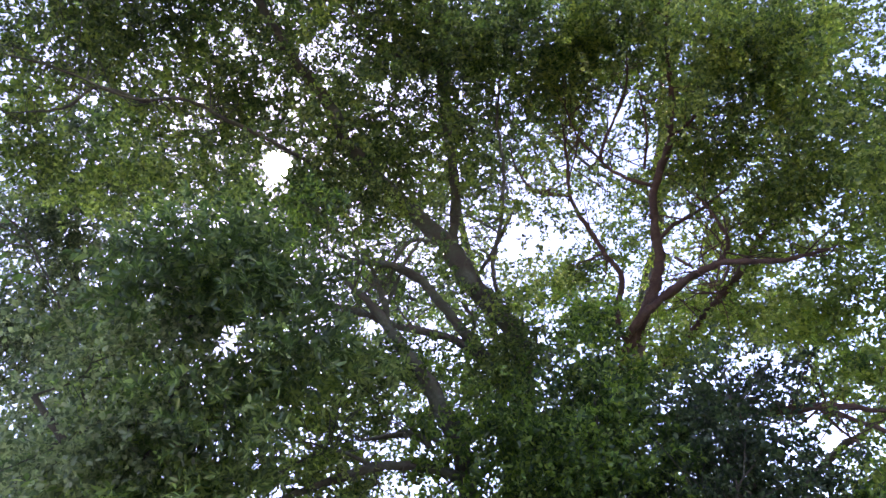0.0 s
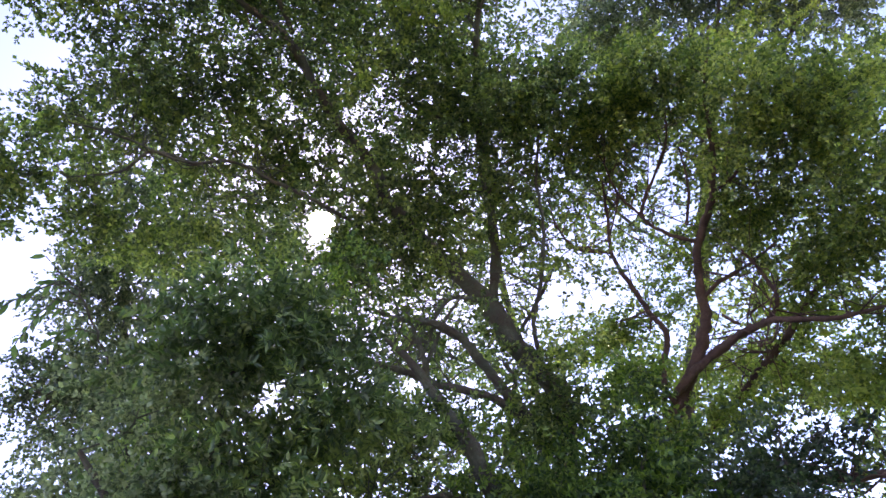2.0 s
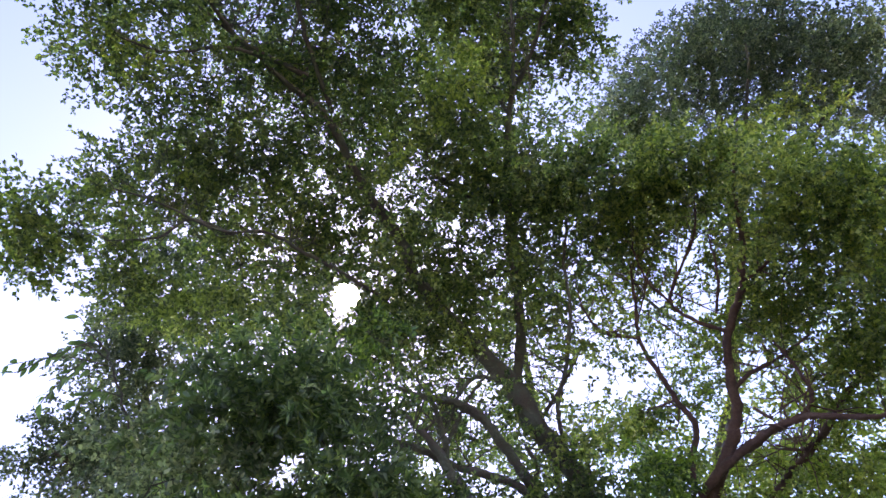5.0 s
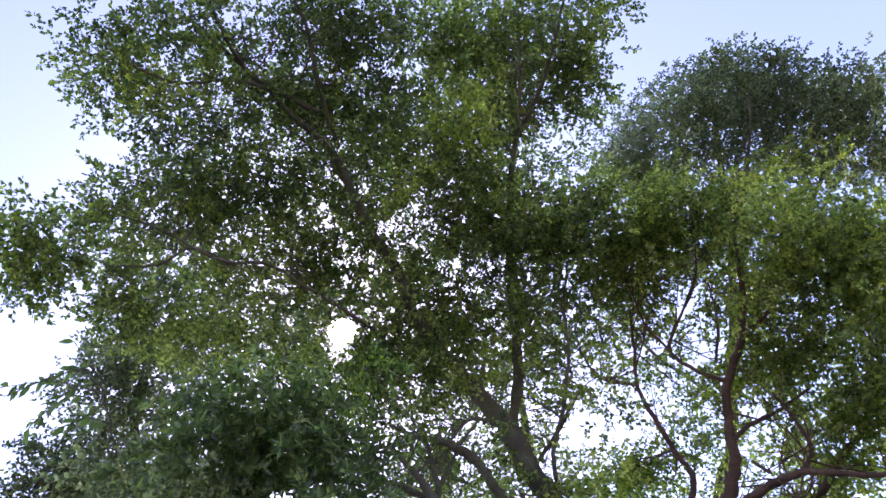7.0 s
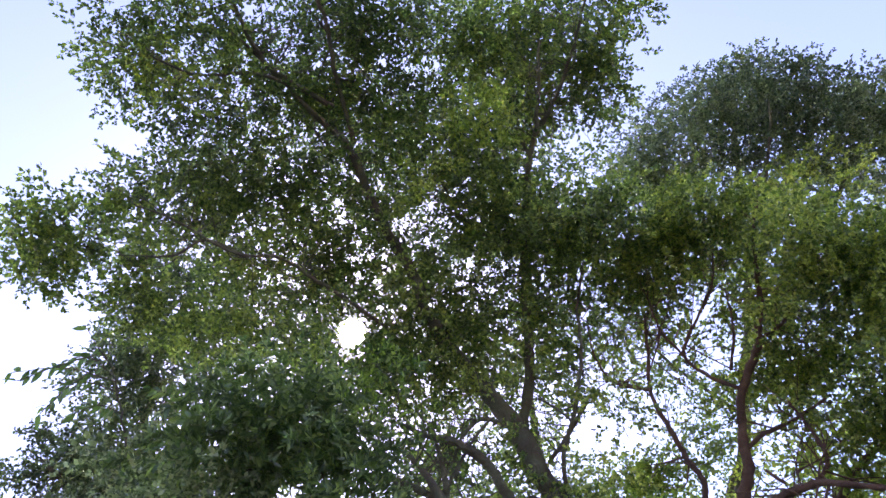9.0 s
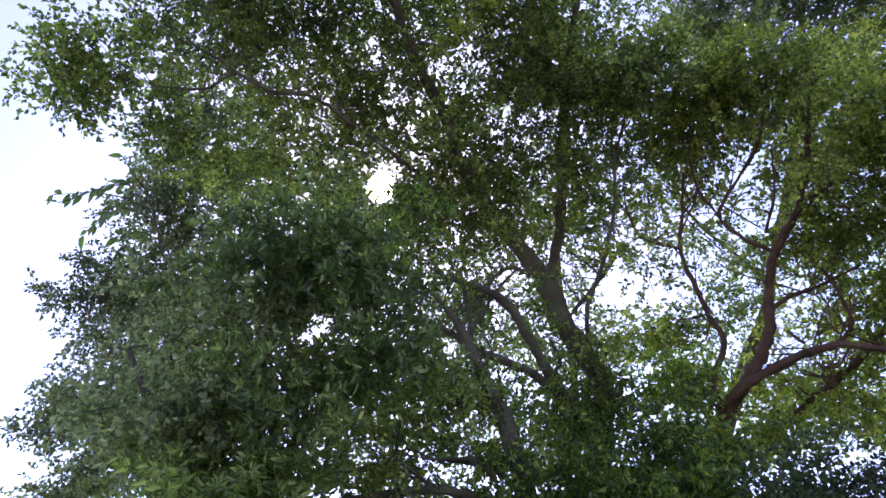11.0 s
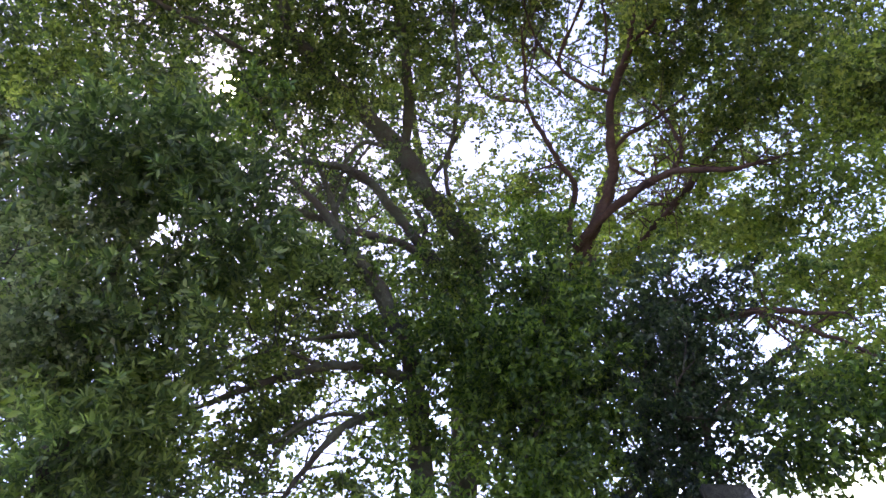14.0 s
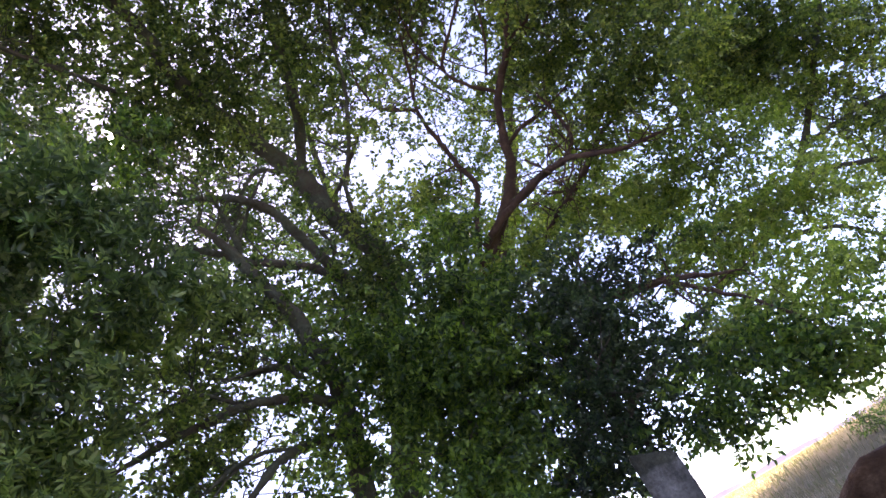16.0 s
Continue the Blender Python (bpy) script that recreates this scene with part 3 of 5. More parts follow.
limb(upright, "trunk", [(-0.50, 7.50, -0.15, 0.105), (-0.06, 7.40, 1.67, 0.085), (0.72, 7.20, 3.16, 0.081), (1.26, 6.85, 4.09, 0.077), (1.61, 6.60, 4.53, 0.072), (1.92, 6.39, 4.80, 0.064), (2.12, 6.18, 5.07, 0.053), (2.22, 5.91, 5.45, 0.045), (2.33, 5.71, 5.69, 0.040), (2.58, 5.40, 5.95, 0.036), (2.74, 4.99, 6.32, 0.028), (2.81, 4.62, 6.65, 0.019), (2.99, 4.11, 6.98, 0.013)])
limb(upright, "limb", [(1.39, 6.71, 4.39, 0.034), (1.57, 6.46, 4.83, 0.030), (1.72, 6.26, 5.09, 0.032), (1.64, 6.14, 5.31, 0.028), (1.56, 5.97, 5.58, 0.025), (1.48, 5.74, 5.91, 0.021), (1.55, 5.49, 6.17, 0.017), (1.62, 5.20, 6.47, 0.011)])
limb(upright, "limb", [(1.48, 5.71, 5.91, 0.017), (1.15, 5.63, 6.05, 0.015), (1.02, 5.43, 6.27, 0.010), (1.02, 5.20, 6.48, 0.008)])
limb(upright, "limb", [(1.50, 6.52, 4.52, 0.042), (1.83, 6.28, 4.64, 0.046), (2.19, 6.05, 4.69, 0.041), (2.39, 5.88, 4.66, 0.037), (2.57, 5.74, 4.59, 0.030), (2.91, 5.60, 4.36, 0.022), (3.24, 5.38, 4.21, 0.012)])
limb(upright, "limb", [(2.47, 5.91, 4.66, 0.022), (2.67, 5.76, 4.78, 0.020), (2.64, 5.62, 5.04, 0.016), (2.55, 5.49, 5.31, 0.010)])
limb(upright, "limb", [(2.17, 6.07, 5.24, 0.023), (2.35, 5.93, 5.29, 0.021), (2.60, 5.79, 5.27, 0.017), (2.92, 5.58, 5.30, 0.011)])
limb(upright, "limb", [(1.50, 7.19, 4.23, 0.036), (1.96, 6.98, 4.35, 0.038), (2.45, 6.67, 4.57, 0.038), (2.73, 6.46, 4.67, 0.035), (3.09, 6.11, 4.89, 0.031), (3.38, 5.86, 4.95, 0.022), (3.71, 5.53, 5.06, 0.013)])
limb(upright, "limb", [(2.35, 5.72, 5.66, 0.021), (2.04, 5.62, 5.89, 0.019), (1.89, 5.48, 6.07, 0.017), (2.00, 5.28, 6.19, 0.017), (2.28, 4.93, 6.39, 0.013), (2.37, 4.61, 6.59, 0.008)])
limb(upright, "limb", [(1.89, 5.47, 6.05, 0.015), (1.72, 5.27, 6.27, 0.013), (1.67, 5.00, 6.50, 0.008)])
limb(upright, "limb", [(2.59, 5.38, 5.97, 0.019), (2.84, 5.16, 5.97, 0.017), (3.01, 4.85, 6.10, 0.013), (3.23, 4.48, 6.22, 0.008)])
limb(upright, "limb", [(2.28, 5.60, 5.86, 0.015), (2.40, 5.29, 6.10, 0.013), (2.41, 4.97, 6.37, 0.008)])
limb(upright, "limb", [(2.25, 6.06, 5.00, 0.015), (2.33, 6.01, 4.81, 0.015)])
limb(upright, "limb", [(1.22, 6.69, 3.77, 0.048), (1.75, 6.52, 3.54, 0.047), (2.34, 6.29, 3.30, 0.044), (2.65, 6.08, 3.16, 0.036), (2.82, 5.90, 3.03, 0.026), (2.96, 5.74, 2.88, 0.016), (3.06, 5.58, 2.78, 0.009)])
limb(upright, "limb", [(2.65, 6.08, 3.16, 0.024), (2.95, 5.82, 2.72, 0.02), (3.16, 5.55, 2.25, 0.014), (3.30, 5.34, 1.86, 0.008)])
limb(upright, "limb", [(2.66, 6.03, 3.10, 0.013), (2.69, 5.97, 2.87, 0.011), (2.73, 5.88, 2.68, 0.007)])
bough(upright, (2.63, 4.50, 6.81), 0.75, 0.38, 1.76, WARM)
bough(upright, (3.17, 4.62, 5.90), 0.72, 0.48, 1.35, WARM)
bough(upright, (3.33, 4.82, 5.36), 0.47, 0.65, 1.00, WARM)
bough(upright, (1.68, 4.59, 6.83), 0.61, 0.43, 1.39, WARM)
bough(upright, (2.32, 5.17, 6.90), 0.53, 0.33, 0.87, WARM)
bough(upright, (2.76, 5.37, 6.48), 0.73, 0.40, 0.85, WARM)
bough(upright, (2.80, 5.72, 6.04), 0.73, 0.46, 0.78, WARM)
bough(upright, (3.10, 5.74, 5.42), 0.64, 0.51, 0.64, WARM)
bough(upright, (1.53, 5.79, 6.54), 0.66, 0.40, 0.43, WARM)
bough(upright, (1.98, 5.51, 6.55), 0.59, 0.26, 0.90, WARM)
bough(upright, (3.36, 5.54, 5.10), 0.38, 0.44, 0.70, WARM)
bough(upright, (2.93, 5.28, 5.81), 0.44, 0.38, 0.69, WARM)
bough(upright, (1.25, 7.15, 5.83), 0.46, 0.28, 1.31, SUNLIT)
bough(upright, (1.46, 7.33, 5.43), 0.53, 0.36, 1.48, SUNLIT)
bough(upright, (2.79, 6.65, 5.50), 0.56, 0.35, 0.75, SUNLIT)
bough(upright, (3.36, 5.97, 4.89), 0.58, 0.39, 0.93, SUNLIT)
bough(upright, (3.03, 6.28, 4.09), 0.56, 0.38, 1.23, SUNLIT)
bough(upright, (3.48, 5.77, 4.13), 0.55, 0.55, 0.95, SUNLIT)
bough(upright, (3.11, 6.21, 3.51), 0.49, 0.49, 0.96, SUNLIT)
bough(upright, (2.36, 7.24, 4.90), 0.49, 0.35, 1.76, SUNLIT)
bough(upright, (2.98, 6.46, 4.80), 0.40, 0.33, 0.90, SUNLIT)
bough(upright, (3.67, 5.97, 3.05), 0.70, 0.53, 1.36, SUNLIT)
bough(upright, (3.75, 5.92, 4.02), 0.73, 0.49, 0.89, SUNLIT)
bough(upright, (3.60, 5.89, 4.75), 0.63, 0.50, 0.79, SUNLIT)
bough(upright, (2.84, 6.59, 4.18), 0.50, 0.50, 1.32, SUNLIT)
bough(upright, (3.42, 6.17, 3.93), 0.49, 0.37, 0.74, SUNLIT)
bough(upright, (4.24, 5.61, 3.31), 0.47, 0.36, 0.56, SUNLIT)
bough(upright, (2.76, 6.23, 2.58), 0.61, 0.28, 0.47, SUNLIT)
# a shrub beside the thicket, silhouette shade painted into its dark leaves
shaded_shrub = tree("bush", 1.58, 5.95, "shrub beside the trunks, its small green leaves coloured very dark as in shade", GREY_BARK)
limb(shaded_shrub, "stem", [(1.58, 5.95, -0.05, 0.05), (1.60, 5.92, 1.00, 0.042), (1.62, 5.90, 1.75, 0.034), (1.72, 5.86, 2.40, 0.026), (1.88, 5.85, 3.10, 0.018), (2.00, 5.80, 3.60, 0.01)])
limb(shaded_shrub, "stem", [(1.59, 5.94, 0.60, 0.04), (1.56, 5.90, 1.50, 0.03), (1.55, 5.80, 2.20, 0.02), (1.65, 5.75, 2.90, 0.01)])
# leafy undergrowth climbing round the trunks
thicket = tree("bush", -0.84, 5.73, "dense dark green thicket growing up round the tree trunks", GREY_BARK)
limb(thicket, "stem", [(-0.86, 5.72, -0.10, 0.08), (-0.70, 5.76, 0.37, 0.071), (-0.16, 5.90, 1.47, 0.062), (0.27, 5.82, 2.35, 0.043), (0.53, 5.67, 2.94, 0.024), (0.78, 5.45, 3.49, 0.014)])
limb(thicket, "stem", [(-0.82, 5.74, -0.10, 0.065), (-0.58, 5.77, 0.31, 0.057), (0.43, 5.90, 1.59, 0.047), (1.11, 5.77, 2.14, 0.033), (1.63, 5.56, 2.57, 0.019)])
bough(thicket, (0.46, 5.76, 3.34), 0.83, 0.54, 4.15, DEEP)
bough(thicket, (-0.02, 5.73, 2.78), 0.71, 0.43, 1.55, DEEP)
bough(thicket, (0.65, 5.77, 2.49), 0.66, 0.52, 3.93, DEEP)
bough(shaded_shrub, (1.63, 5.72, 2.80), 0.54, 0.44, 1.85, SHADED)
bough(shaded_shrub, (1.83, 5.85, 3.55), 0.63, 0.37, 1.24, SHADED)
bough(thicket, (1.07, 6.06, 4.02), 0.54, 0.38, 1.89, DEEP)
bough(shaded_shrub, (1.93, 5.64, 2.22), 0.63, 0.39, 1.13, SHADED)
bough(thicket, (2.49, 5.44, 2.05), 0.58, 0.29, 1.67, DEEP)
bough(thicket, (2.90, 5.36, 1.90), 0.49, 0.25, 2.47, DEEP)
bough(thicket, (3.37, 5.30, 1.98), 0.30, 0.25, 1.55, DEEP)
bough(shaded_shrub, (1.53, 5.68, 2.09), 0.33, 0.28, 1.44, SHADED)
bough(thicket, (2.05, 5.54, 1.78), 0.28, 0.19, 1.50, DEEP)
bough(thicket, (-0.07, 5.74, 2.27), 0.93, 0.47, 2.55, DEEP)
bough(thicket, (0.77, 5.75, 1.84), 0.56, 0.42, 1.97, DEEP)
bough(thicket, (0.05, 5.90, 3.56), 0.30, 0.41, 2.48, DEEP)
bough(thicket, (1.14, 6.32, 4.81), 0.41, 0.24, 2.02, DEEP)
# the nearer broad-leaved tree
near_tree = tree("tree", -2.85, 4.40, "nearer tree with a dense dome of long green leaves", GREY_BARK)
limb(near_tree, "trunk", [(-2.85, 4.40, -0.15, 0.165), (-2.82, 4.36, 1.30, 0.132), (-2.79, 4.34, 2.53, 0.111), (-2.53, 4.25, 3.46, 0.080), (-2.26, 4.20, 3.97, 0.054), (-2.02, 4.02, 4.51, 0.032), (-1.85, 3.82, 4.94, 0.014)])
limb(near_tree, "limb", [(-2.49, 4.18, 3.43, 0.053), (-2.73, 3.84, 3.79, 0.035), (-2.84, 3.55, 4.12, 0.018)])
limb(near_tree, "limb", [(-2.36, 4.16, 3.65, 0.048), (-1.85, 4.24, 3.98, 0.031), (-1.36, 4.20, 4.35, 0.015)])
bough(near_tree, (-1.81, 3.72, 4.75), 0.75, 0.48, 1.74, LONG)
bough(near_tree, (-1.39, 4.02, 4.22), 0.55, 0.42, 1.47, LONG)
bough(near_tree, (-0.99, 4.38, 4.21), 0.40, 0.31, 1.42, LONG)
bough(near_tree, (-1.94, 4.23, 3.92), 0.53, 0.40, 0.97, LONG)
bough(near_tree, (-2.16, 4.31, 3.55), 0.44, 0.35, 1.25, LONG)
bough(near_tree, (-1.50, 3.90, 4.86), 0.45, 0.27, 1.70, LONG)
bough(near_tree, (-1.19, 4.24, 4.73), 0.27, 0.23, 2.77, LONG)
bough(near_tree, (-1.56, 3.65, 4.71), 0.47, 0.47, 1.71, LONG)
bough(near_tree, (-1.72, 3.97, 3.90), 0.53, 0.45, 1.77, LONG)
bough(near_tree, (-1.99, 4.06, 3.30), 0.52, 0.40, 1.55, LONG)
bough(leaning, (-1.13, 5.36, 6.86), 0.64, 0.45, 0.63, SMALL)
bough(leaning, (-0.75, 5.80, 6.76), 0.59, 0.46, 0.50, SMALL)
bough(leaning, (-0.29, 5.59, 6.74), 0.58, 0.58, 0.49, SMALL)
bough(leaning, (-0.02, 5.87, 6.42), 0.39, 0.39, 0.90, SMALL)
bough(leaning, (-0.49, 5.23, 7.23), 0.52, 0.52, 0.59, SMALL)
bough(leaning, (-1.76, 4.81, 7.48), 0.66, 0.30, 0.53, SMALL)
bough(leaning, (-2.61, 4.37, 7.51), 0.79, 0.36, 0.96, SMALL)
bough(leaning, (-2.58, 3.60, 7.77), 0.77, 0.35, 0.86, SMALL)
bough(leaning, (-3.13, 3.41, 7.63), 0.51, 0.45, 0.81, SMALL)
bough(leaning, (-1.93, 3.70, 7.95), 0.77, 0.39, 1.25, SMALL)
bough(leaning, (0.67, 5.83, 6.44), 0.29, 0.45, 0.64, SMALL)
bough(leaning, (0.71, 5.18, 6.70), 0.49, 0.49, 0.64, SMALL)
bough(leaning, (1.53, 5.15, 6.83), 0.51, 0.41, 0.93, SMALL)
bough(leaning, (0.44, 6.29, 5.08), 0.30, 0.24, 0.89, SMALL)
bough(leaning, (0.11, 6.21, 4.61), 0.35, 0.32, 1.58, SMALL)
bough(leaning, (0.48, 6.16, 4.45), 0.46, 0.32, 1.90, SMALL)
bough(leaning, (-0.61, 6.74, 4.84), 0.32, 0.29, 0.67, SMALL)
bough(leaning, (-0.44, 7.10, 5.25), 0.41, 0.20, 0.59, SMALL)
bough(upright, (1.45, 5.95, 6.75), 0.41, 0.34, 0.61, WARM)
bough(upright, (2.23, 4.91, 6.96), 0.45, 0.26, 0.73, WARM)
bough(upright, (1.96, 6.67, 5.95), 0.35, 0.35, 0.78, SUNLIT)
bough(upright, (2.30, 6.19, 6.12), 0.47, 0.34, 0.97, WARM)
bough(upright, (2.89, 6.03, 5.99), 0.54, 0.41, 0.75, WARM)
bough(upright, (3.12, 6.21, 5.35), 0.54, 0.40, 0.77, SUNLIT)
bough(upright, (3.06, 5.59, 5.92), 0.52, 0.39, 0.71, WARM)
bough(upright, (3.27, 4.89, 5.75), 0.67, 0.49, 1.10, WARM)
bough(upright, (3.59, 5.03, 5.10), 0.60, 0.48, 0.96, WARM)
bough(upright, (3.74, 5.08, 4.63), 0.36, 0.65, 0.80, WARM)
bough(upright, (3.82, 4.63, 5.93), 0.56, 0.38, 1.17, WARM)
bough(upright, (3.22, 5.43, 5.27), 0.56, 0.34, 0.65, WARM)
bough(thicket, (-0.17, 5.98, 4.33), 0.33, 0.33, 1.75, DEEP)
bough(thicket, (-0.53, 5.97, 3.85), 0.31, 0.37, 2.26, DEEP)
bough(thicket, (-0.50, 5.81, 3.13), 0.39, 0.39, 1.22, DEEP)
bough(thicket, (-0.91, 5.86, 2.76), 0.39, 0.29, 0.87, DEEP)
bough(thicket, (0.96, 6.22, 4.61), 0.52, 0.26, 2.06, DEEP)
bough(thicket, (1.03, 6.00, 3.61), 0.52, 0.37, 1.64, DEEP)
bough(shaded_shrub, (1.62, 5.92, 3.46), 0.47, 0.37, 1.01, SHADED)
bough(shaded_shrub, (1.76, 5.83, 2.91), 0.41, 0.30, 0.98, SHADED)
bough(thicket, (1.07, 7.26, 5.80), 0.42, 0.25, 0.99, DEEP)
bough(thicket, (1.52, 7.29, 5.81), 0.36, 0.25, 1.03, DEEP)
bough(near_tree, (-2.41, 3.73, 4.31), 0.62, 0.48, 1.45, COOL)
bough(near_tree, (-2.44, 3.83, 3.69), 0.59, 0.47, 1.73, COOL)
bough(near_tree, (-2.55, 3.94, 4.66), 0.33, 0.24, 1.10, LONG)
bough(near_tree, (-2.54, 4.15, 4.37), 0.33, 0.24, 1.10, LONG)
bough(near_tree, (-2.48, 4.37, 4.07), 0.33, 0.24, 1.10, LONG)
bough(near_tree, (-2.77, 4.18, 4.09), 0.33, 0.24, 1.10, LONG)
bough(near_tree, (-3.16, 4.40, 4.07), 0.40, 0.29, 1.10, LONG)
bough(near_tree, (-2.85, 4.43, 4.36), 0.40, 0.29, 1.10, LONG)
bough(near_tree, (-3.18, 4.64, 3.62), 0.40, 0.29, 1.10, LONG)
bough(near_tree, (-2.45, 3.96, 3.00), 0.30, 0.24, 1.20, LONG)
bough(near_tree, (-2.37, 4.08, 2.86), 0.30, 0.24, 1.20, LONG)
bough(near_tree, (-2.45, 3.86, 3.21), 0.30, 0.24, 1.20, LONG)
single_leaves(near_tree, (-1.81, 3.72, 4.75), 0.62, 0.42, 150)
single_leaves(near_tree, (-1.39, 4.02, 4.22), 0.48, 0.36, 140)
# trees farther back
left_tree = tree("tree", -4.33, 8.15, "slender tree with greyish leaves at the edge of the clearing", GREY_BARK)
limb(left_tree, "trunk", [(-4.33, 8.15, -0.30, 0.156), (-4.86, 8.12, 2.31, 0.141), (-4.91, 7.65, 4.52, 0.111), (-4.80, 7.20, 5.80, 0.080), (-4.62, 6.50, 7.07, 0.056), (-4.41, 5.87, 7.99, 0.033)])
limb(left_tree, "limb", [(-4.77, 7.29, 5.08, 0.062), (-5.12, 6.71, 5.45, 0.039), (-5.49, 6.24, 5.49, 0.019)])
limb(left_tree, "limb", [(-4.70, 6.92, 6.04, 0.055), (-4.95, 6.24, 6.42, 0.035), (-5.25, 5.53, 6.66, 0.019)])
bough(left_tree, (-5.31, 5.64, 6.84), 0.62, 0.31, 1.20, COOL)
bough(left_tree, (-5.22, 6.03, 6.50), 0.62, 0.39, 0.92, COOL)
bough(left_tree, (-4.79, 6.01, 6.93), 0.70, 0.62, 1.08, COOL)
bough(left_tree, (-5.07, 6.43, 6.15), 0.78, 0.47, 0.94, COOL)
bough(left_tree, (-5.49, 6.27, 5.44), 0.69, 0.46, 1.34, COOL)
bough(left_tree, (-5.68, 6.26, 5.18), 0.38, 0.23, 1.19, COOL)
bough(left_tree, (-5.51, 6.71, 4.61), 0.69, 0.46, 1.49, COOL)
bough(left_tree, (-5.03, 6.79, 5.19), 0.69, 0.61, 1.71, COOL)
bough(left_tree, (-4.32, 5.75, 7.86), 0.72, 0.64, 1.25, COOL)
bough(left_tree, (-4.18, 5.29, 8.32), 0.64, 0.48, 1.28, COOL)
bough(left_tree, (-3.85, 6.36, 7.58), 0.72, 0.64, 0.80, COOL)
bough(left_tree, (-4.59, 6.50, 6.53), 0.62, 0.62, 1.11, COOL)
bough(left_tree, (-4.60, 5.33, 7.72), 0.31, 0.55, 1.12, COOL)
bough(left_tree, (-3.41, 5.86, 8.28), 0.72, 0.48, 1.28, COOL)
bough(left_tree, (-2.22, 6.29, 8.22), 0.88, 0.44, 1.26, COOL)
bough(left_tree, (-2.85, 5.83, 8.40), 0.88, 0.44, 1.26, COOL)
bough(left_tree, (-3.86, 4.99, 8.57), 0.80, 0.44, 1.38, COOL)
bough(left_tree, (-1.55, 6.75, 7.34), 0.53, 0.27, 1.30, COOL)
bough(left_tree, (-4.83, 5.92, 6.73), 0.62, 0.62, 1.08, COOL)
bough(left_tree, (-4.33, 5.47, 7.75), 0.71, 0.31, 0.91, COOL)
bough(left_tree, (-4.73, 6.00, 5.31), 0.75, 0.75, 1.22, COOL)
bough(left_tree, (-5.27, 6.63, 4.13), 0.75, 0.48, 0.98, COOL)
bough(left_tree, (-4.95, 7.33, 4.12), 0.64, 0.35, 1.06, COOL)

bough(left_tree, (-3.49, 5.41, 5.53), 0.87, 0.67, 0.94, COOL)
bough(left_tree, (-3.54, 5.55, 4.63), 0.83, 0.66, 1.12, COOL)
right_tree = tree("tree", -0.60, 11.65, "tall tree with a rounded blue-green crown behind the others", GREY_BARK)
limb(right_tree, "trunk", [(-0.60, 11.65, -0.15, 0.23), (-0.01, 11.49, 1.69, 0.195), (1.35, 11.05, 4.37, 0.166), (3.13, 9.71, 6.84, 0.088), (3.77, 8.59, 8.18, 0.068), (4.19, 7.60, 9.09, 0.058), (4.36, 6.56, 9.93, 0.049), (4.50, 5.59, 10.53, 0.034)])
limb(right_tree, "limb", [(4.15, 8.10, 8.57, 0.068), (5.01, 7.03, 8.91, 0.043), (5.53, 6.11, 9.13, 0.024)])
bough(right_tree, (4.55, 5.36, 10.65), 1.17, 0.58, 1.94, COOL)
bough(right_tree, (3.66, 5.92, 10.45), 0.86, 0.57, 1.84, COOL)
bough(right_tree, (4.61, 5.94, 9.98), 1.05, 0.57, 1.93, COOL)
bough(right_tree, (5.51, 5.61, 9.80), 0.97, 0.68, 2.43, COOL)
bough(right_tree, (6.27, 5.46, 9.63), 0.49, 0.49, 1.69, COOL)
bough(right_tree, (5.33, 5.13, 10.49), 0.59, 0.29, 1.08, COOL)
bough(right_tree, (3.20, 6.30, 10.24), 0.66, 0.47, 2.18, COOL)
bough(right_tree, (5.71, 6.08, 9.17), 0.77, 0.48, 1.32, COOL)
bough(right_tree, (5.03, 6.41, 9.37), 0.86, 0.38, 1.59, COOL)
bough(right_tree, (6.11, 6.03, 9.04), 0.48, 0.58, 2.00, COOL)
side_tree = tree("tree", -0.45, 8.69, "thin open-crowned tree with sparse leaves", GREY_BARK)
limb(side_tree, "trunk", [(-0.45, 8.69, -0.50, 0.058), (1.01, 8.86, 1.50, 0.051), (2.44, 8.48, 2.69, 0.044), (3.72, 7.89, 3.21, 0.040), (4.48, 7.42, 3.45, 0.040), (5.00, 6.98, 3.72, 0.040), (5.25, 6.69, 3.97, 0.044), (5.58, 6.17, 4.47, 0.033), (5.80, 5.72, 4.88, 0.022), (5.98, 5.22, 5.28, 0.015)])
limb(side_tree, "limb", [(5.00, 6.98, 3.72, 0.036), (5.30, 6.70, 3.60, 0.033), (5.61, 6.43, 3.35, 0.025), (5.92, 6.11, 3.13, 0.018)])
limb(side_tree, "limb", [(5.27, 6.67, 3.98, 0.025), (5.62, 6.33, 3.91, 0.022), (5.93, 6.00, 3.80, 0.014)])
limb(side_tree, "limb", [(4.72, 7.30, 3.32, 0.029), (5.10, 7.03, 3.09, 0.022), (5.36, 6.86, 2.66, 0.014)])
bough(side_tree, (5.71, 6.15, 4.28), 0.66, 0.58, 0.97, WARM)
bough(side_tree, (4.95, 6.13, 5.02), 0.92, 0.57, 2.54, WARM)
bough(side_tree, (5.69, 6.39, 3.78), 0.51, 0.36, 0.66, WARM)
bough(side_tree, (5.23, 6.81, 3.28), 0.65, 0.36, 0.75, SUNLIT)
bough(side_tree, (4.98, 6.99, 2.81), 0.57, 0.36, 0.85, SUNLIT)
bough(side_tree, (4.96, 7.08, 2.41), 0.43, 0.28, 1.08, WARM)
bough(side_tree, (5.28, 6.35, 4.37), 0.43, 0.43, 0.74, WARM)
bough(side_tree, (5.52, 5.79, 4.95), 0.65, 0.43, 1.41, WARM)
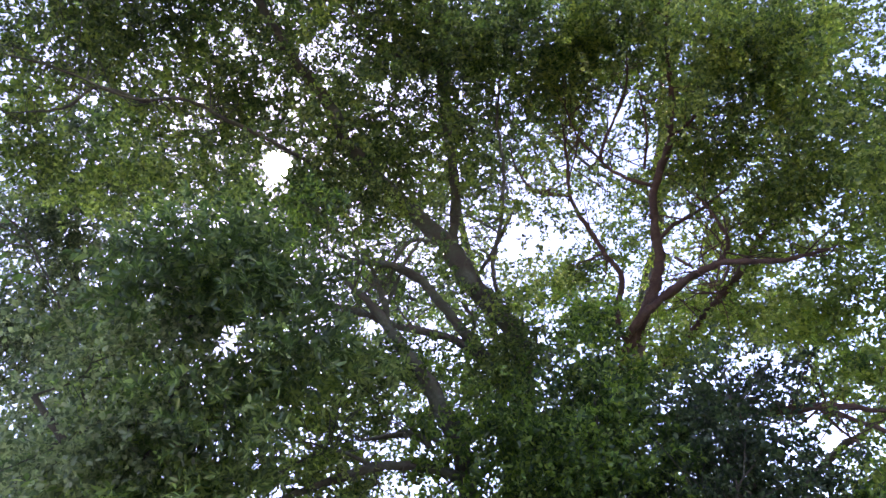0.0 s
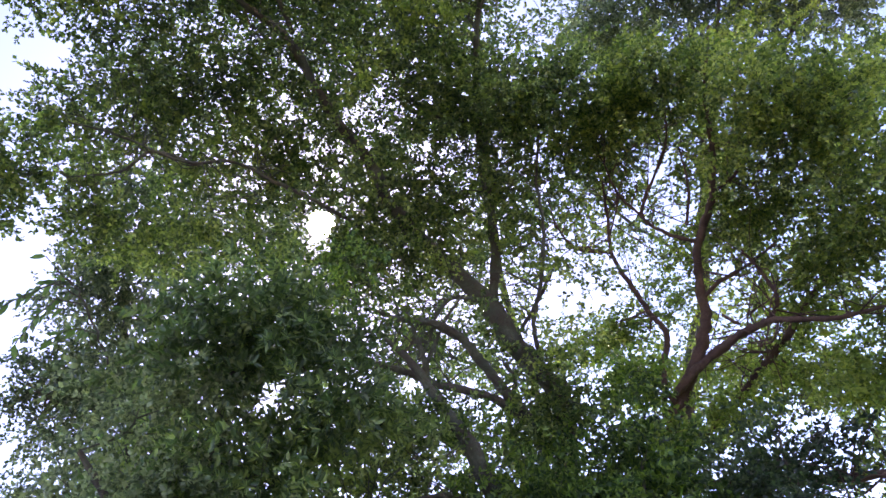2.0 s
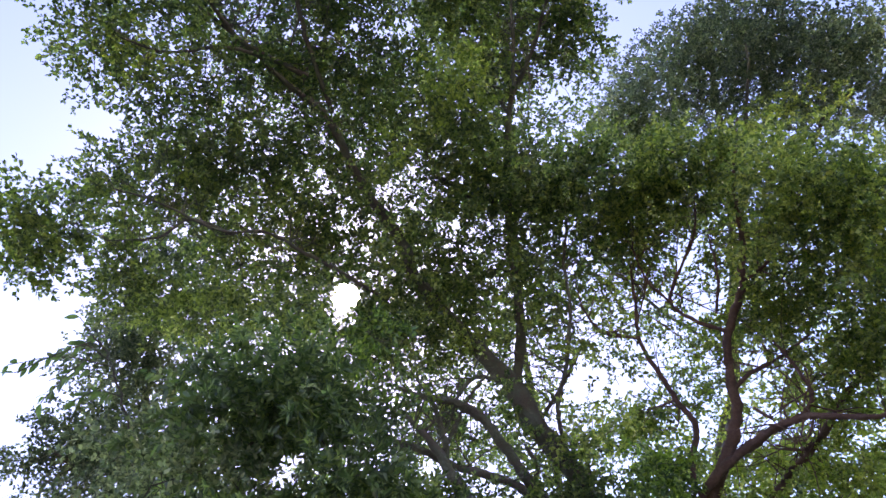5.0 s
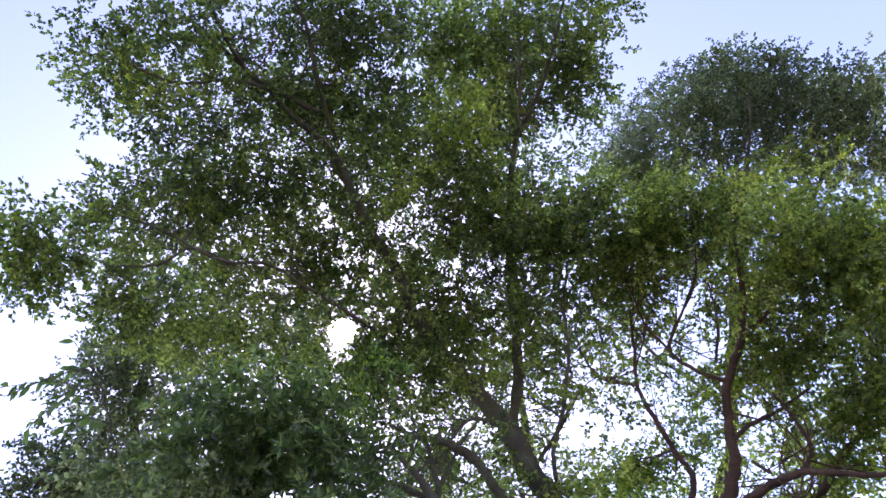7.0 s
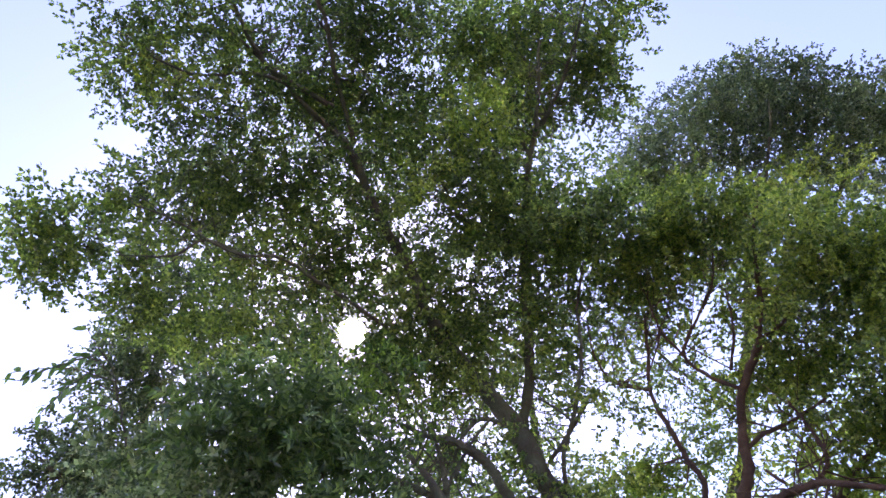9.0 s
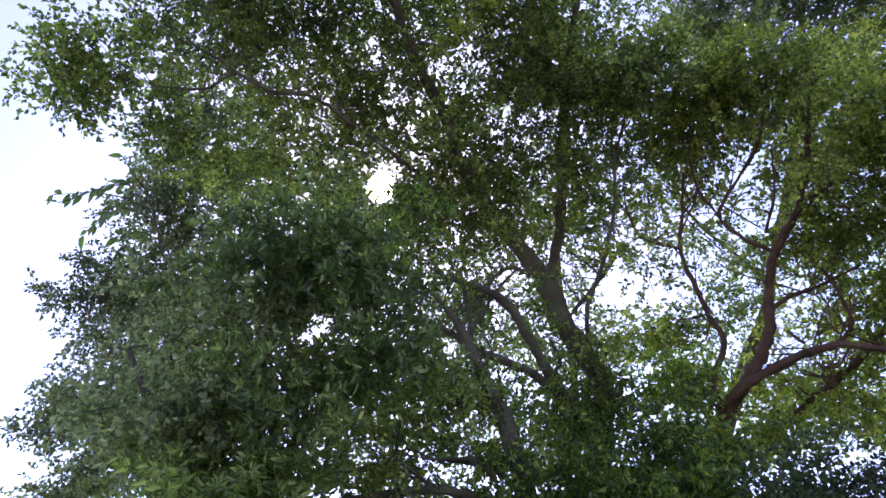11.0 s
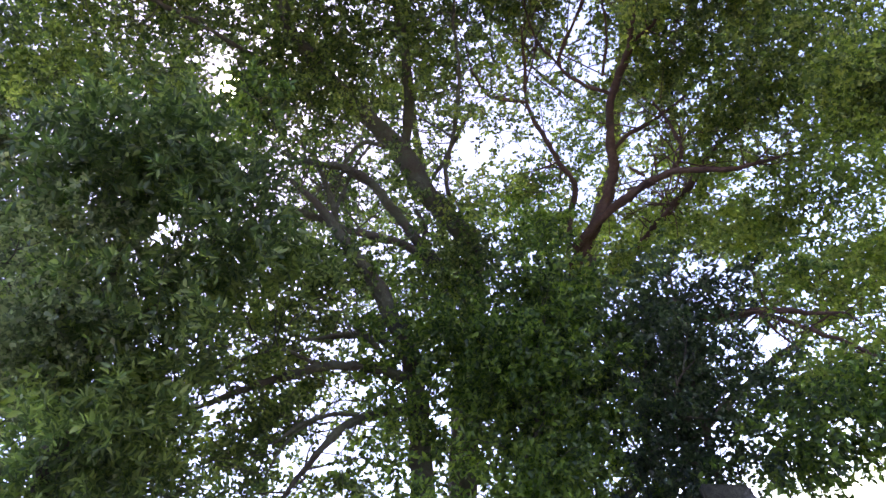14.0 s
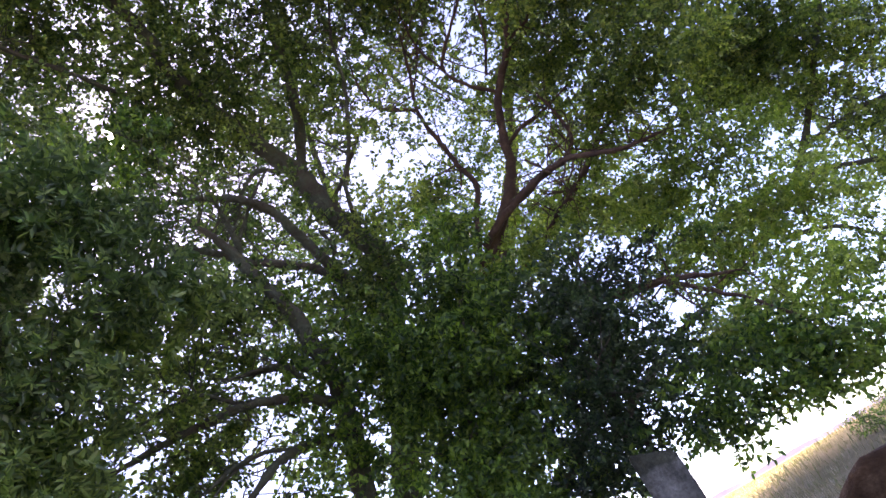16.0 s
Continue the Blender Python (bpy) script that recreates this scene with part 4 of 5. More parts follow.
bough(side_tree, (6.04, 5.76, 4.38), 0.44, 0.44, 1.15, WARM)
bough(side_tree, (5.77, 6.41, 3.07), 0.43, 0.86, 0.98, WARM)
bough(leaning, (1.25, 5.74, 6.74), 0.36, 0.30, 0.80, SMALL)
bough(leaning, (0.44, 6.12, 6.08), 0.29, 0.35, 0.54, SMALL)
bough(leaning, (-0.69, 4.52, 7.79), 0.52, 0.49, 0.61, SMALL)
bough(leaning, (-0.90, 4.15, 8.02), 0.59, 0.39, 0.61, SMALL)
bough(leaning, (-1.35, 4.67, 7.70), 0.53, 0.30, 0.47, SMALL)
bough(leaning, (-0.62, 7.15, 6.34), 0.58, 0.33, 0.44, SMALL)
bough(leaning, (-0.16, 6.95, 6.49), 0.36, 0.32, 0.44, SMALL)
bough(leaning, (0.63, 6.95, 5.90), 0.21, 0.28, 0.37, SMALL)
bough(leaning, (-1.53, 4.13, 7.76), 0.58, 0.39, 0.84, SMALL)
bough(leaning, (-0.65, 4.28, 7.81), 0.58, 0.39, 0.61, SMALL)
bough(leaning, (-1.27, 5.00, 7.41), 0.40, 0.23, 0.77, SMALL)
bough(leaning, (1.00, 4.89, 6.88), 0.56, 0.37, 0.89, SMALL)
bough(leaning, (0.88, 5.65, 6.71), 0.36, 0.36, 0.64, SMALL)
bough(leaning, (1.92, 4.26, 8.78), 0.36, 0.40, 0.22, SMALL)
bough(leaning, (1.90, 4.86, 8.39), 0.40, 0.33, 0.79, SMALL)
bough(leaning, (-1.26, 4.56, 7.54), 0.77, 0.39, 0.73, SMALL)
bough(leaning, (-0.41, 4.95, 7.12), 0.63, 0.50, 0.78, SMALL)
bough(leaning, (-1.45, 5.50, 7.27), 0.68, 0.37, 0.93, SMALL)
bough(leaning, (-0.99, 5.27, 6.20), 0.47, 0.27, 0.98, SMALL)
bough(leaning, (-0.04, 5.22, 6.92), 0.50, 0.50, 0.84, SMALL)
bough(leaning, (0.58, 5.62, 6.51), 0.28, 0.50, 0.66, SMALL)
bough(upright, (1.47, 6.54, 6.33), 0.24, 0.38, 0.19, WARM)
bough(upright, (1.61, 6.98, 5.79), 0.25, 0.28, 0.58, SUNLIT)
bough(upright, (2.24, 6.94, 5.77), 0.39, 0.32, 0.66, SUNLIT)
bough(upright, (1.88, 6.34, 6.45), 0.42, 0.31, 0.59, WARM)
bough(upright, (1.49, 6.74, 4.26), 0.50, 0.28, 1.59, SUNLIT)
bough(upright, (2.06, 6.79, 4.32), 0.51, 0.29, 1.91, SUNLIT)
bough(upright, (2.93, 5.00, 6.82), 0.46, 0.33, 0.83, WARM)
bough(upright, (3.12, 5.34, 6.35), 0.46, 0.33, 1.02, WARM)
bough(leaning, (-2.50, 5.57, 3.48), 0.63, 0.31, 1.41, SMALL)
bough(leaning, (-2.09, 5.87, 3.12), 0.52, 0.26, 0.98, SMALL)
bough(leaning, (-1.53, 6.21, 2.92), 0.48, 0.21, 0.98, SMALL)
bough(leaning, (-2.79, 5.22, 3.40), 0.51, 0.30, 1.86, SMALL)
bough(leaning, (-1.80, 6.07, 3.48), 0.43, 0.22, 0.63, SMALL)
bough(leaning, (0.31, 6.10, 5.02), 0.24, 0.18, 0.81, SMALL)
bough(leaning, (0.17, 5.94, 5.49), 0.21, 0.15, 0.71, SMALL)
bough(leaning, (0.04, 5.81, 5.85), 0.21, 0.15, 0.86, SMALL)
bough(leaning, (-0.23, 5.48, 6.27), 0.30, 0.24, 0.81, SMALL)
bough(leaning, (0.45, 6.14, 4.71), 0.23, 0.18, 1.19, SMALL)
bough(near_tree, (-2.57, 4.67, 2.93), 0.63, 0.27, 1.76, LONG)
bough(near_tree, (-2.75, 4.20, 2.88), 0.47, 0.30, 1.95, LONG)
bough(near_tree, (-2.25, 5.23, 2.80), 0.57, 0.24, 1.23, LONG)
bough(upright, (4.39, 6.36, 2.53), 0.51, 0.35, 0.85, SUNLIT)
bough(upright, (3.28, 5.57, 2.16), 0.47, 0.24, 1.13, SUNLIT)
bough(upright, (3.24, 5.29, 1.73), 0.30, 0.22, 1.48, SUNLIT)
bough(upright, (3.42, 5.90, 2.49), 0.50, 0.25, 0.82, SUNLIT)
bough(upright, (2.90, 5.76, 2.35), 0.42, 0.21, 0.71, SUNLIT)
bough(shaded_shrub, (1.12, 5.48, 1.97), 0.31, 0.27, 2.90, SHADED)
bough(shaded_shrub, (1.28, 5.59, 2.35), 0.42, 0.28, 1.54, SHADED)
bough(shaded_shrub, (1.98, 6.33, 2.49), 0.54, 0.38, 1.00, SHADED)
bough(shaded_shrub, (1.21, 5.89, 2.91), 0.40, 0.27, 1.56, SHADED)
bough(shaded_shrub, (1.64, 6.11, 2.85), 0.31, 0.26, 1.15, SHADED)
bough(leaning, (-1.41, 6.23, 3.65), 0.55, 0.30, 0.74, SMALL)
bough(leaning, (-1.82, 6.03, 3.29), 0.64, 0.24, 0.90, SMALL)
bough(leaning, (-0.85, 6.43, 3.34), 0.33, 0.25, 0.44, SMALL)
bough(leaning, (-2.08, 5.78, 4.02), 0.49, 0.24, 0.74, SMALL)
bough(leaning, (-2.36, 5.40, 3.57), 0.51, 0.28, 1.28, SMALL)
bough(upright, (6.15, 6.15, 4.59), 0.69, 0.53, 0.95, WARM)
bough(upright, (5.48, 6.39, 4.78), 0.60, 0.48, 1.09, SUNLIT)
bough(upright, (5.71, 6.53, 3.72), 0.44, 0.41, 0.85, SUNLIT)
bough(upright, (5.42, 6.66, 4.02), 0.52, 0.37, 0.66, SUNLIT)
bough(leaning, (0.46, 4.32, 7.31), 0.49, 0.34, 0.93, SMALL)
bough(leaning, (1.20, 4.41, 7.13), 0.55, 0.34, 0.73, SMALL)
bough(leaning, (0.25, 4.57, 7.24), 0.49, 0.34, 0.68, SMALL)
bough(leaning, (1.17, 4.33, 7.05), 0.48, 0.33, 0.72, SMALL)
bough(upright, (1.77, 4.78, 7.07), 0.57, 0.32, 1.04, WARM)
bough(upright, (1.77, 5.35, 6.81), 0.52, 0.23, 0.64, WARM)
bough(upright, (1.57, 4.99, 6.92), 0.51, 0.29, 0.84, WARM)
bough(upright, (4.68, 5.43, 6.16), 0.65, 0.65, 1.14, WARM)
bough(upright, (4.54, 5.67, 5.40), 0.42, 0.62, 1.90, WARM)
bough(upright, (4.57, 5.19, 6.71), 0.66, 0.44, 0.91, WARM)
bough(upright, (2.92, 7.13, 4.95), 0.57, 0.36, 0.67, SUNLIT)
bough(upright, (4.02, 6.30, 3.45), 0.70, 0.57, 1.25, SUNLIT)
bough(upright, (3.57, 6.19, 2.69), 0.53, 0.53, 0.91, SUNLIT)
bough(upright, (3.05, 6.07, 2.40), 0.61, 0.34, 0.63, SUNLIT)
bough(upright, (4.80, 6.07, 4.19), 0.41, 0.61, 0.78, SUNLIT)
bough(upright, (4.92, 5.91, 5.05), 0.77, 0.56, 1.53, WARM)
bough(upright, (3.04, 5.68, 1.96), 0.31, 0.31, 1.41, SUNLIT)
bough(upright, (3.45, 6.63, 3.82), 0.51, 0.39, 0.54, SUNLIT)
bough(upright, (2.71, 6.15, 2.84), 0.45, 0.22, 0.20, SUNLIT)
bough(shaded_shrub, (2.26, 6.12, 3.55), 0.50, 0.34, 0.72, SHADED)
bough(shaded_shrub, (2.11, 5.96, 2.83), 0.52, 0.26, 0.66, SHADED)
bough(leaning, (-1.20, 6.33, 3.77), 0.67, 0.34, 0.57, SMALL)
bough(leaning, (-0.95, 6.48, 3.15), 0.66, 0.33, 0.33, SMALL)
bough(leaning, (-1.62, 5.98, 4.10), 0.44, 0.28, 0.73, SMALL)
bough(leaning, (-1.56, 6.27, 3.07), 0.49, 0.22, 0.50, SMALL)
bough(leaning, (-0.55, 6.57, 4.23), 0.58, 0.29, 0.73, SMALL)
bough(leaning, (-1.95, 5.83, 3.38), 0.52, 0.26, 0.56, SMALL)
bough(leaning, (-0.98, 6.71, 6.21), 0.83, 0.42, 0.84, SMALL)
bough(leaning, (-0.29, 7.04, 5.80), 0.49, 0.35, 0.53, SMALL)
bough(leaning, (-1.02, 6.94, 5.01), 0.66, 0.40, 0.75, SMALL)
bough(leaning, (0.02, 6.85, 4.39), 0.38, 0.31, 1.07, SMALL)
bough(shaded_shrub, (2.16, 5.86, 3.41), 0.50, 0.33, 0.72, SHADED)
bough(shaded_shrub, (1.69, 5.61, 2.91), 0.61, 0.36, 0.74, SHADED)
bough(shaded_shrub, (2.17, 5.71, 2.64), 0.42, 0.31, 0.51, SHADED)
bough(thicket, (3.06, 6.02, 3.44), 0.36, 0.30, 0.52, DEEP)
bough(thicket, (2.52, 5.60, 2.45), 0.26, 0.21, 0.26, DEEP)
bough(thicket, (2.63, 5.92, 2.90), 0.45, 0.28, 0.22, DEEP)
bough(thicket, (0.76, 5.56, 3.06), 0.49, 0.29, 1.84, DEEP)
bough(near_tree, (-2.55, 4.72, 3.22), 0.46, 0.23, 1.47, LONG)
bough(thicket, (0.59, 5.78, 3.76), 0.58, 0.42, 0.98, DEEP)
bough(thicket, (0.83, 5.69, 3.32), 0.51, 0.41, 1.85, DEEP)
bough(thicket, (0.26, 5.71, 3.42), 0.46, 0.30, 1.62, DEEP)
bough(leaning, (-0.79, 3.80, 9.01), 1.07, 0.50, 1.06, SMALL)
bough(leaning, (0.55, 3.67, 9.10), 0.85, 0.57, 0.77, SMALL)
bough(leaning, (0.82, 4.54, 8.34), 0.76, 0.49, 0.94, SMALL)
bough(leaning, (1.47, 4.62, 8.16), 0.56, 0.42, 0.78, SMALL)
bough(leaning, (-1.77, 4.19, 8.39), 0.76, 0.42, 0.66, SMALL)
bough(thicket, (2.06, 5.53, 1.89), 0.28, 0.24, 1.87, DEEP)
bough(thicket, (2.30, 5.61, 2.22), 0.39, 0.25, 0.46, DEEP)
bough(thicket, (2.72, 5.46, 1.94), 0.39, 0.22, 1.58, DEEP)
bough(thicket, (1.17, 5.48, 1.86), 0.18, 0.22, 1.61, DEEP)
bough(leaning, (-0.95, 2.54, 9.09), 0.88, 0.54, 1.07, SMALL)
bough(leaning, (-0.05, 2.65, 9.11), 0.81, 0.47, 0.55, SMALL)
bough(leaning, (-1.73, 2.19, 9.07), 0.68, 0.41, 0.81, SMALL)
bough(leaning, (1.24, 5.14, 7.56), 0.54, 0.41, 0.32, SMALL)
bough(leaning, (0.42, 4.76, 7.97), 0.54, 0.41, 0.43, SMALL)
bough(leaning, (1.48, 3.31, 8.69), 0.47, 0.61, 0.70, SMALL)
bough(upright, (3.22, 5.24, 7.41), 0.86, 0.43, 0.80, WARM)
bough(upright, (3.62, 5.23, 6.39), 0.75, 0.47, 0.83, WARM)
bough(upright, (2.80, 4.93, 8.01), 0.58, 0.36, 0.69, WARM)
# two thin trees standing behind
back_tree = tree("tree", -2.00, 9.83, "thin tree behind the leaning stems", GREY_BARK)
limb(back_tree, "trunk", [(-2.00, 9.83, -1.10, 0.062), (-0.96, 10.32, 2.22, 0.057), (0.24, 9.39, 6.00, 0.048), (0.46, 7.87, 8.34, 0.044), (0.91, 6.51, 9.63, 0.035), (1.40, 4.86, 10.66, 0.026), (1.67, 3.42, 11.26, 0.013)])
limb(back_tree, "limb", [(0.47, 7.75, 8.48, 0.026), (-0.99, 6.88, 9.30, 0.022), (-2.87, 5.90, 9.64, 0.018), (-3.79, 5.09, 9.81, 0.013)])
limb(back_tree, "limb", [(0.91, 6.51, 9.63, 0.026), (-0.40, 5.46, 10.41, 0.022), (-1.84, 4.60, 10.72, 0.013)])
limb(back_tree, "limb", [(0.27, 9.06, 6.65, 0.026), (-1.18, 8.45, 7.50, 0.022), (-2.62, 7.58, 8.18, 0.013)])
rear_tree = tree("tree", -1.36, 10.30, "thin tree behind the red-barked trunk", GREY_BARK)
limb(rear_tree, "trunk", [(-1.36, 10.30, -1.32, 0.064), (0.25, 10.77, 1.99, 0.059), (2.17, 9.78, 5.57, 0.050), (3.19, 8.74, 7.03, 0.046), (3.83, 7.65, 8.15, 0.037), (4.33, 6.40, 9.11, 0.027), (4.65, 5.09, 9.89, 0.014)])
limb(rear_tree, "limb", [(3.78, 7.77, 8.04, 0.027), (4.70, 7.19, 8.11, 0.023), (5.34, 6.95, 7.88, 0.014)])
limb(rear_tree, "limb", [(3.34, 8.54, 7.26, 0.027), (2.60, 8.14, 8.17, 0.023), (2.21, 7.76, 8.75, 0.014)])
bough(back_tree, (-4.54, 5.02, 9.60), 0.76, 0.55, 0.56, SMALL)
bough(back_tree, (-5.09, 5.83, 8.67), 0.76, 0.55, 0.43, SMALL)
bough(back_tree, (-4.97, 6.32, 8.31), 0.76, 0.55, 0.43, SMALL)
bough(back_tree, (-5.33, 6.95, 7.35), 0.76, 0.55, 0.34, SMALL)
bough(back_tree, (-2.65, 3.81, 10.99), 0.76, 0.55, 0.47, SMALL)
bough(back_tree, (-3.16, 4.27, 10.63), 0.76, 0.55, 0.66, SMALL)
bough(back_tree, (-3.28, 4.87, 10.28), 0.76, 0.55, 0.59, SMALL)
bough(back_tree, (-3.68, 5.59, 9.66), 0.76, 0.55, 0.59, SMALL)
bough(back_tree, (-3.77, 6.24, 9.12), 0.76, 0.55, 0.58, SMALL)
bough(back_tree, (-4.22, 7.01, 8.14), 0.76, 0.55, 0.38, SMALL)
bough(back_tree, (-4.63, 7.39, 7.41), 0.76, 0.55, 0.33, SMALL)
bough(back_tree, (-1.58, 3.84, 11.22), 0.76, 0.55, 0.55, SMALL)
bough(back_tree, (-1.99, 4.54, 10.83), 0.76, 0.55, 0.55, SMALL)
bough(back_tree, (-2.49, 5.39, 10.23), 0.76, 0.55, 0.46, SMALL)
bough(back_tree, (-2.94, 5.97, 9.69), 0.76, 0.55, 0.30, SMALL)
bough(back_tree, (-2.91, 6.76, 9.05), 0.76, 0.55, 0.38, SMALL)
bough(back_tree, (-3.57, 7.30, 8.21), 0.76, 0.55, 0.35, SMALL)
bough(back_tree, (-3.65, 7.91, 7.43), 0.76, 0.55, 0.39, SMALL)
bough(back_tree, (-0.99, 4.18, 11.16), 0.76, 0.55, 0.51, SMALL)
bough(back_tree, (-1.02, 5.11, 10.69), 0.76, 0.55, 0.45, SMALL)
bough(back_tree, (-1.45, 5.69, 10.27), 0.76, 0.55, 0.32, SMALL)
bough(back_tree, (-2.15, 6.56, 9.48), 0.76, 0.55, 0.30, SMALL)
bough(back_tree, (-2.39, 7.19, 8.83), 0.76, 0.55, 0.49, SMALL)
bough(back_tree, (-2.51, 7.86, 8.05), 0.76, 0.55, 0.73, SMALL)
bough(back_tree, (-2.73, 8.36, 7.29), 0.76, 0.55, 0.38, SMALL)
bough(back_tree, (0.22, 4.50, 11.06), 0.76, 0.55, 0.73, SMALL)
bough(back_tree, (-0.03, 5.48, 10.53), 0.76, 0.55, 0.47, SMALL)
bough(back_tree, (-0.33, 6.15, 10.08), 0.76, 0.55, 0.33, SMALL)
bough(back_tree, (-0.93, 6.86, 9.46), 0.76, 0.55, 0.41, SMALL)
bough(back_tree, (-1.31, 7.52, 8.78), 0.76, 0.55, 0.49, SMALL)
bough(back_tree, (-1.24, 8.10, 8.12), 0.76, 0.55, 0.69, SMALL)
bough(back_tree, (-1.39, 8.60, 7.42), 0.76, 0.55, 0.67, SMALL)
bough(back_tree, (1.07, 4.97, 10.76), 0.76, 0.55, 0.30, SMALL)
bough(back_tree, (0.81, 5.71, 10.35), 0.76, 0.55, 0.65, SMALL)
bough(back_tree, (0.63, 6.59, 9.72), 0.76, 0.55, 0.34, SMALL)
bough(back_tree, (0.59, 7.27, 9.12), 0.76, 0.55, 0.46, SMALL)
bough(back_tree, (0.27, 7.71, 8.69), 0.76, 0.55, 0.44, SMALL)
bough(back_tree, (-0.19, 8.51, 7.71), 0.76, 0.55, 0.48, SMALL)
bough(back_tree, (-0.61, 8.89, 7.11), 0.76, 0.55, 0.48, SMALL)
bough(back_tree, (1.41, 6.51, 9.68), 0.76, 0.55, 0.50, SMALL)
bough(back_tree, (1.41, 7.48, 8.80), 0.76, 0.55, 0.33, SMALL)
bough(rear_tree, (0.73, 8.99, 6.93), 0.76, 0.55, 0.41, WARM)
bough(rear_tree, (3.07, 6.12, 9.53), 0.76, 0.55, 0.47, WARM)
bough(rear_tree, (2.49, 6.70, 9.26), 0.76, 0.55, 0.48, WARM)
bough(rear_tree, (2.28, 7.40, 8.66), 0.76, 0.55, 0.27, WARM)
bough(rear_tree, (2.21, 7.92, 8.08), 0.76, 0.55, 0.29, WARM)
bough(rear_tree, (1.55, 9.01, 6.72), 0.76, 0.55, 0.42, WARM)
bough(rear_tree, (3.71, 6.20, 9.19), 0.76, 0.55, 0.55, WARM)
bough(rear_tree, (3.79, 6.74, 8.66), 0.76, 0.55, 0.41, WARM)
bough(rear_tree, (3.30, 7.49, 8.14), 0.76, 0.55, 0.30, WARM)
bough(rear_tree, (3.27, 7.99, 7.53), 0.76, 0.55, 0.32, WARM)
bough(rear_tree, (2.92, 8.57, 6.86), 0.76, 0.55, 0.32, WARM)
bough(rear_tree, (2.45, 9.14, 6.09), 0.76, 0.55, 0.61, WARM)
bough(rear_tree, (4.77, 5.86, 8.85), 0.76, 0.55, 0.91, WARM)
bough(rear_tree, (4.28, 6.62, 8.51), 0.76, 0.55, 0.56, WARM)
bough(rear_tree, (4.11, 7.29, 7.90), 0.76, 0.55, 0.25, WARM)
bough(rear_tree, (3.76, 7.92, 7.33), 0.76, 0.55, 0.24, WARM)
bough(rear_tree, (3.60, 8.62, 6.34), 0.76, 0.55, 0.33, WARM)
bough(rear_tree, (3.26, 8.97, 5.92), 0.76, 0.55, 0.75, WARM)
bough(rear_tree, (5.42, 6.17, 8.11), 0.76, 0.55, 0.74, WARM)
bough(rear_tree, (5.09, 6.75, 7.79), 0.76, 0.55, 0.51, WARM)
bough(rear_tree, (4.83, 7.40, 7.22), 0.76, 0.55, 0.33, WARM)
bough(rear_tree, (4.52, 7.99, 6.65), 0.76, 0.55, 0.34, WARM)
bough(rear_tree, (4.35, 8.44, 6.02), 0.76, 0.55, 0.48, WARM)
bough(rear_tree, (4.12, 8.79, 5.53), 0.76, 0.55, 0.66, WARM)
# outer tufts that close the crowns' outlines
bough(leaning, (-3.01, 2.07, 8.24), 0.33, 0.25, 0.92, SMALL)
bough(leaning, (-3.00, 2.18, 8.20), 0.33, 0.25, 0.92, SMALL)
bough(leaning, (-2.74, 1.85, 8.41), 0.33, 0.25, 1.09, SMALL)
bough(leaning, (-2.59, 1.69, 8.51), 0.33, 0.25, 1.09, SMALL)
bough(leaning, (-2.69, 2.36, 8.27), 0.33, 0.25, 0.92, SMALL)
bough(leaning, (-2.74, 2.73, 8.11), 0.33, 0.25, 0.92, SMALL)
bough(leaning, (-2.94, 2.97, 7.92), 0.33, 0.25, 0.88, SMALL)
bough(leaning, (-2.78, 3.15, 7.90), 0.33, 0.25, 0.91, SMALL)
bough(leaning, (-2.98, 2.87, 7.34), 0.31, 0.23, 0.57, SMALL)
bough(leaning, (-3.39, 2.91, 7.09), 0.31, 0.23, 0.73, SMALL)
bough(leaning, (-3.67, 2.94, 6.89), 0.31, 0.23, 0.73, SMALL)
bough(leaning, (-3.76, 3.12, 6.72), 0.31, 0.23, 0.73, SMALL)
bough(leaning, (-3.74, 3.27, 6.64), 0.31, 0.23, 0.73, SMALL)
bough(leaning, (-3.46, 3.06, 6.96), 0.31, 0.23, 0.73, SMALL)
bough(leaning, (-3.76, 3.03, 6.78), 0.31, 0.23, 0.73, SMALL)
bough(leaning, (2.17, 2.74, 8.53), 0.32, 0.24, 0.94, SMALL)
bough(leaning, (1.99, 3.10, 8.43), 0.32, 0.24, 0.94, SMALL)
bough(leaning, (1.86, 3.42, 8.31), 0.32, 0.24, 0.94, SMALL)
bough(leaning, (1.64, 3.62, 8.27), 0.32, 0.24, 1.00, SMALL)
bough(leaning, (0.35, 3.84, 7.40), 0.38, 0.28, 0.78, SMALL)
bough(leaning, (0.54, 4.17, 7.15), 0.38, 0.28, 0.58, SMALL)
bough(leaning, (0.06, 4.18, 7.17), 0.38, 0.28, 0.58, SMALL)
bough(leaning, (0.91, 4.13, 7.14), 0.38, 0.28, 0.61, SMALL)
bough(upright, (1.19, 4.37, 7.15), 0.41, 0.30, 0.83, WARM)
bough(upright, (1.55, 4.30, 7.11), 0.41, 0.30, 0.77, WARM)
bough(upright, (1.85, 4.42, 6.93), 0.41, 0.30, 0.80, WARM)
bough(upright, (2.23, 4.33, 6.85), 0.41, 0.30, 0.82, WARM)
bough(upright, (2.58, 4.28, 6.73), 0.41, 0.30, 0.83, WARM)
bough(upright, (2.86, 4.40, 6.47), 0.41, 0.30, 0.84, WARM)
bough(upright, (3.18, 4.29, 6.37), 0.41, 0.30, 1.04, WARM)
bough(upright, (3.41, 4.42, 6.08), 0.41, 0.30, 1.00, WARM)
bough(upright, (3.58, 4.55, 5.82), 0.41, 0.30, 1.00, WARM)
bough(upright, (2.03, 4.65, 6.66), 0.41, 0.30, 0.80, WARM)
bough(upright, (3.18, 4.69, 5.98), 0.41, 0.30, 1.04, WARM)
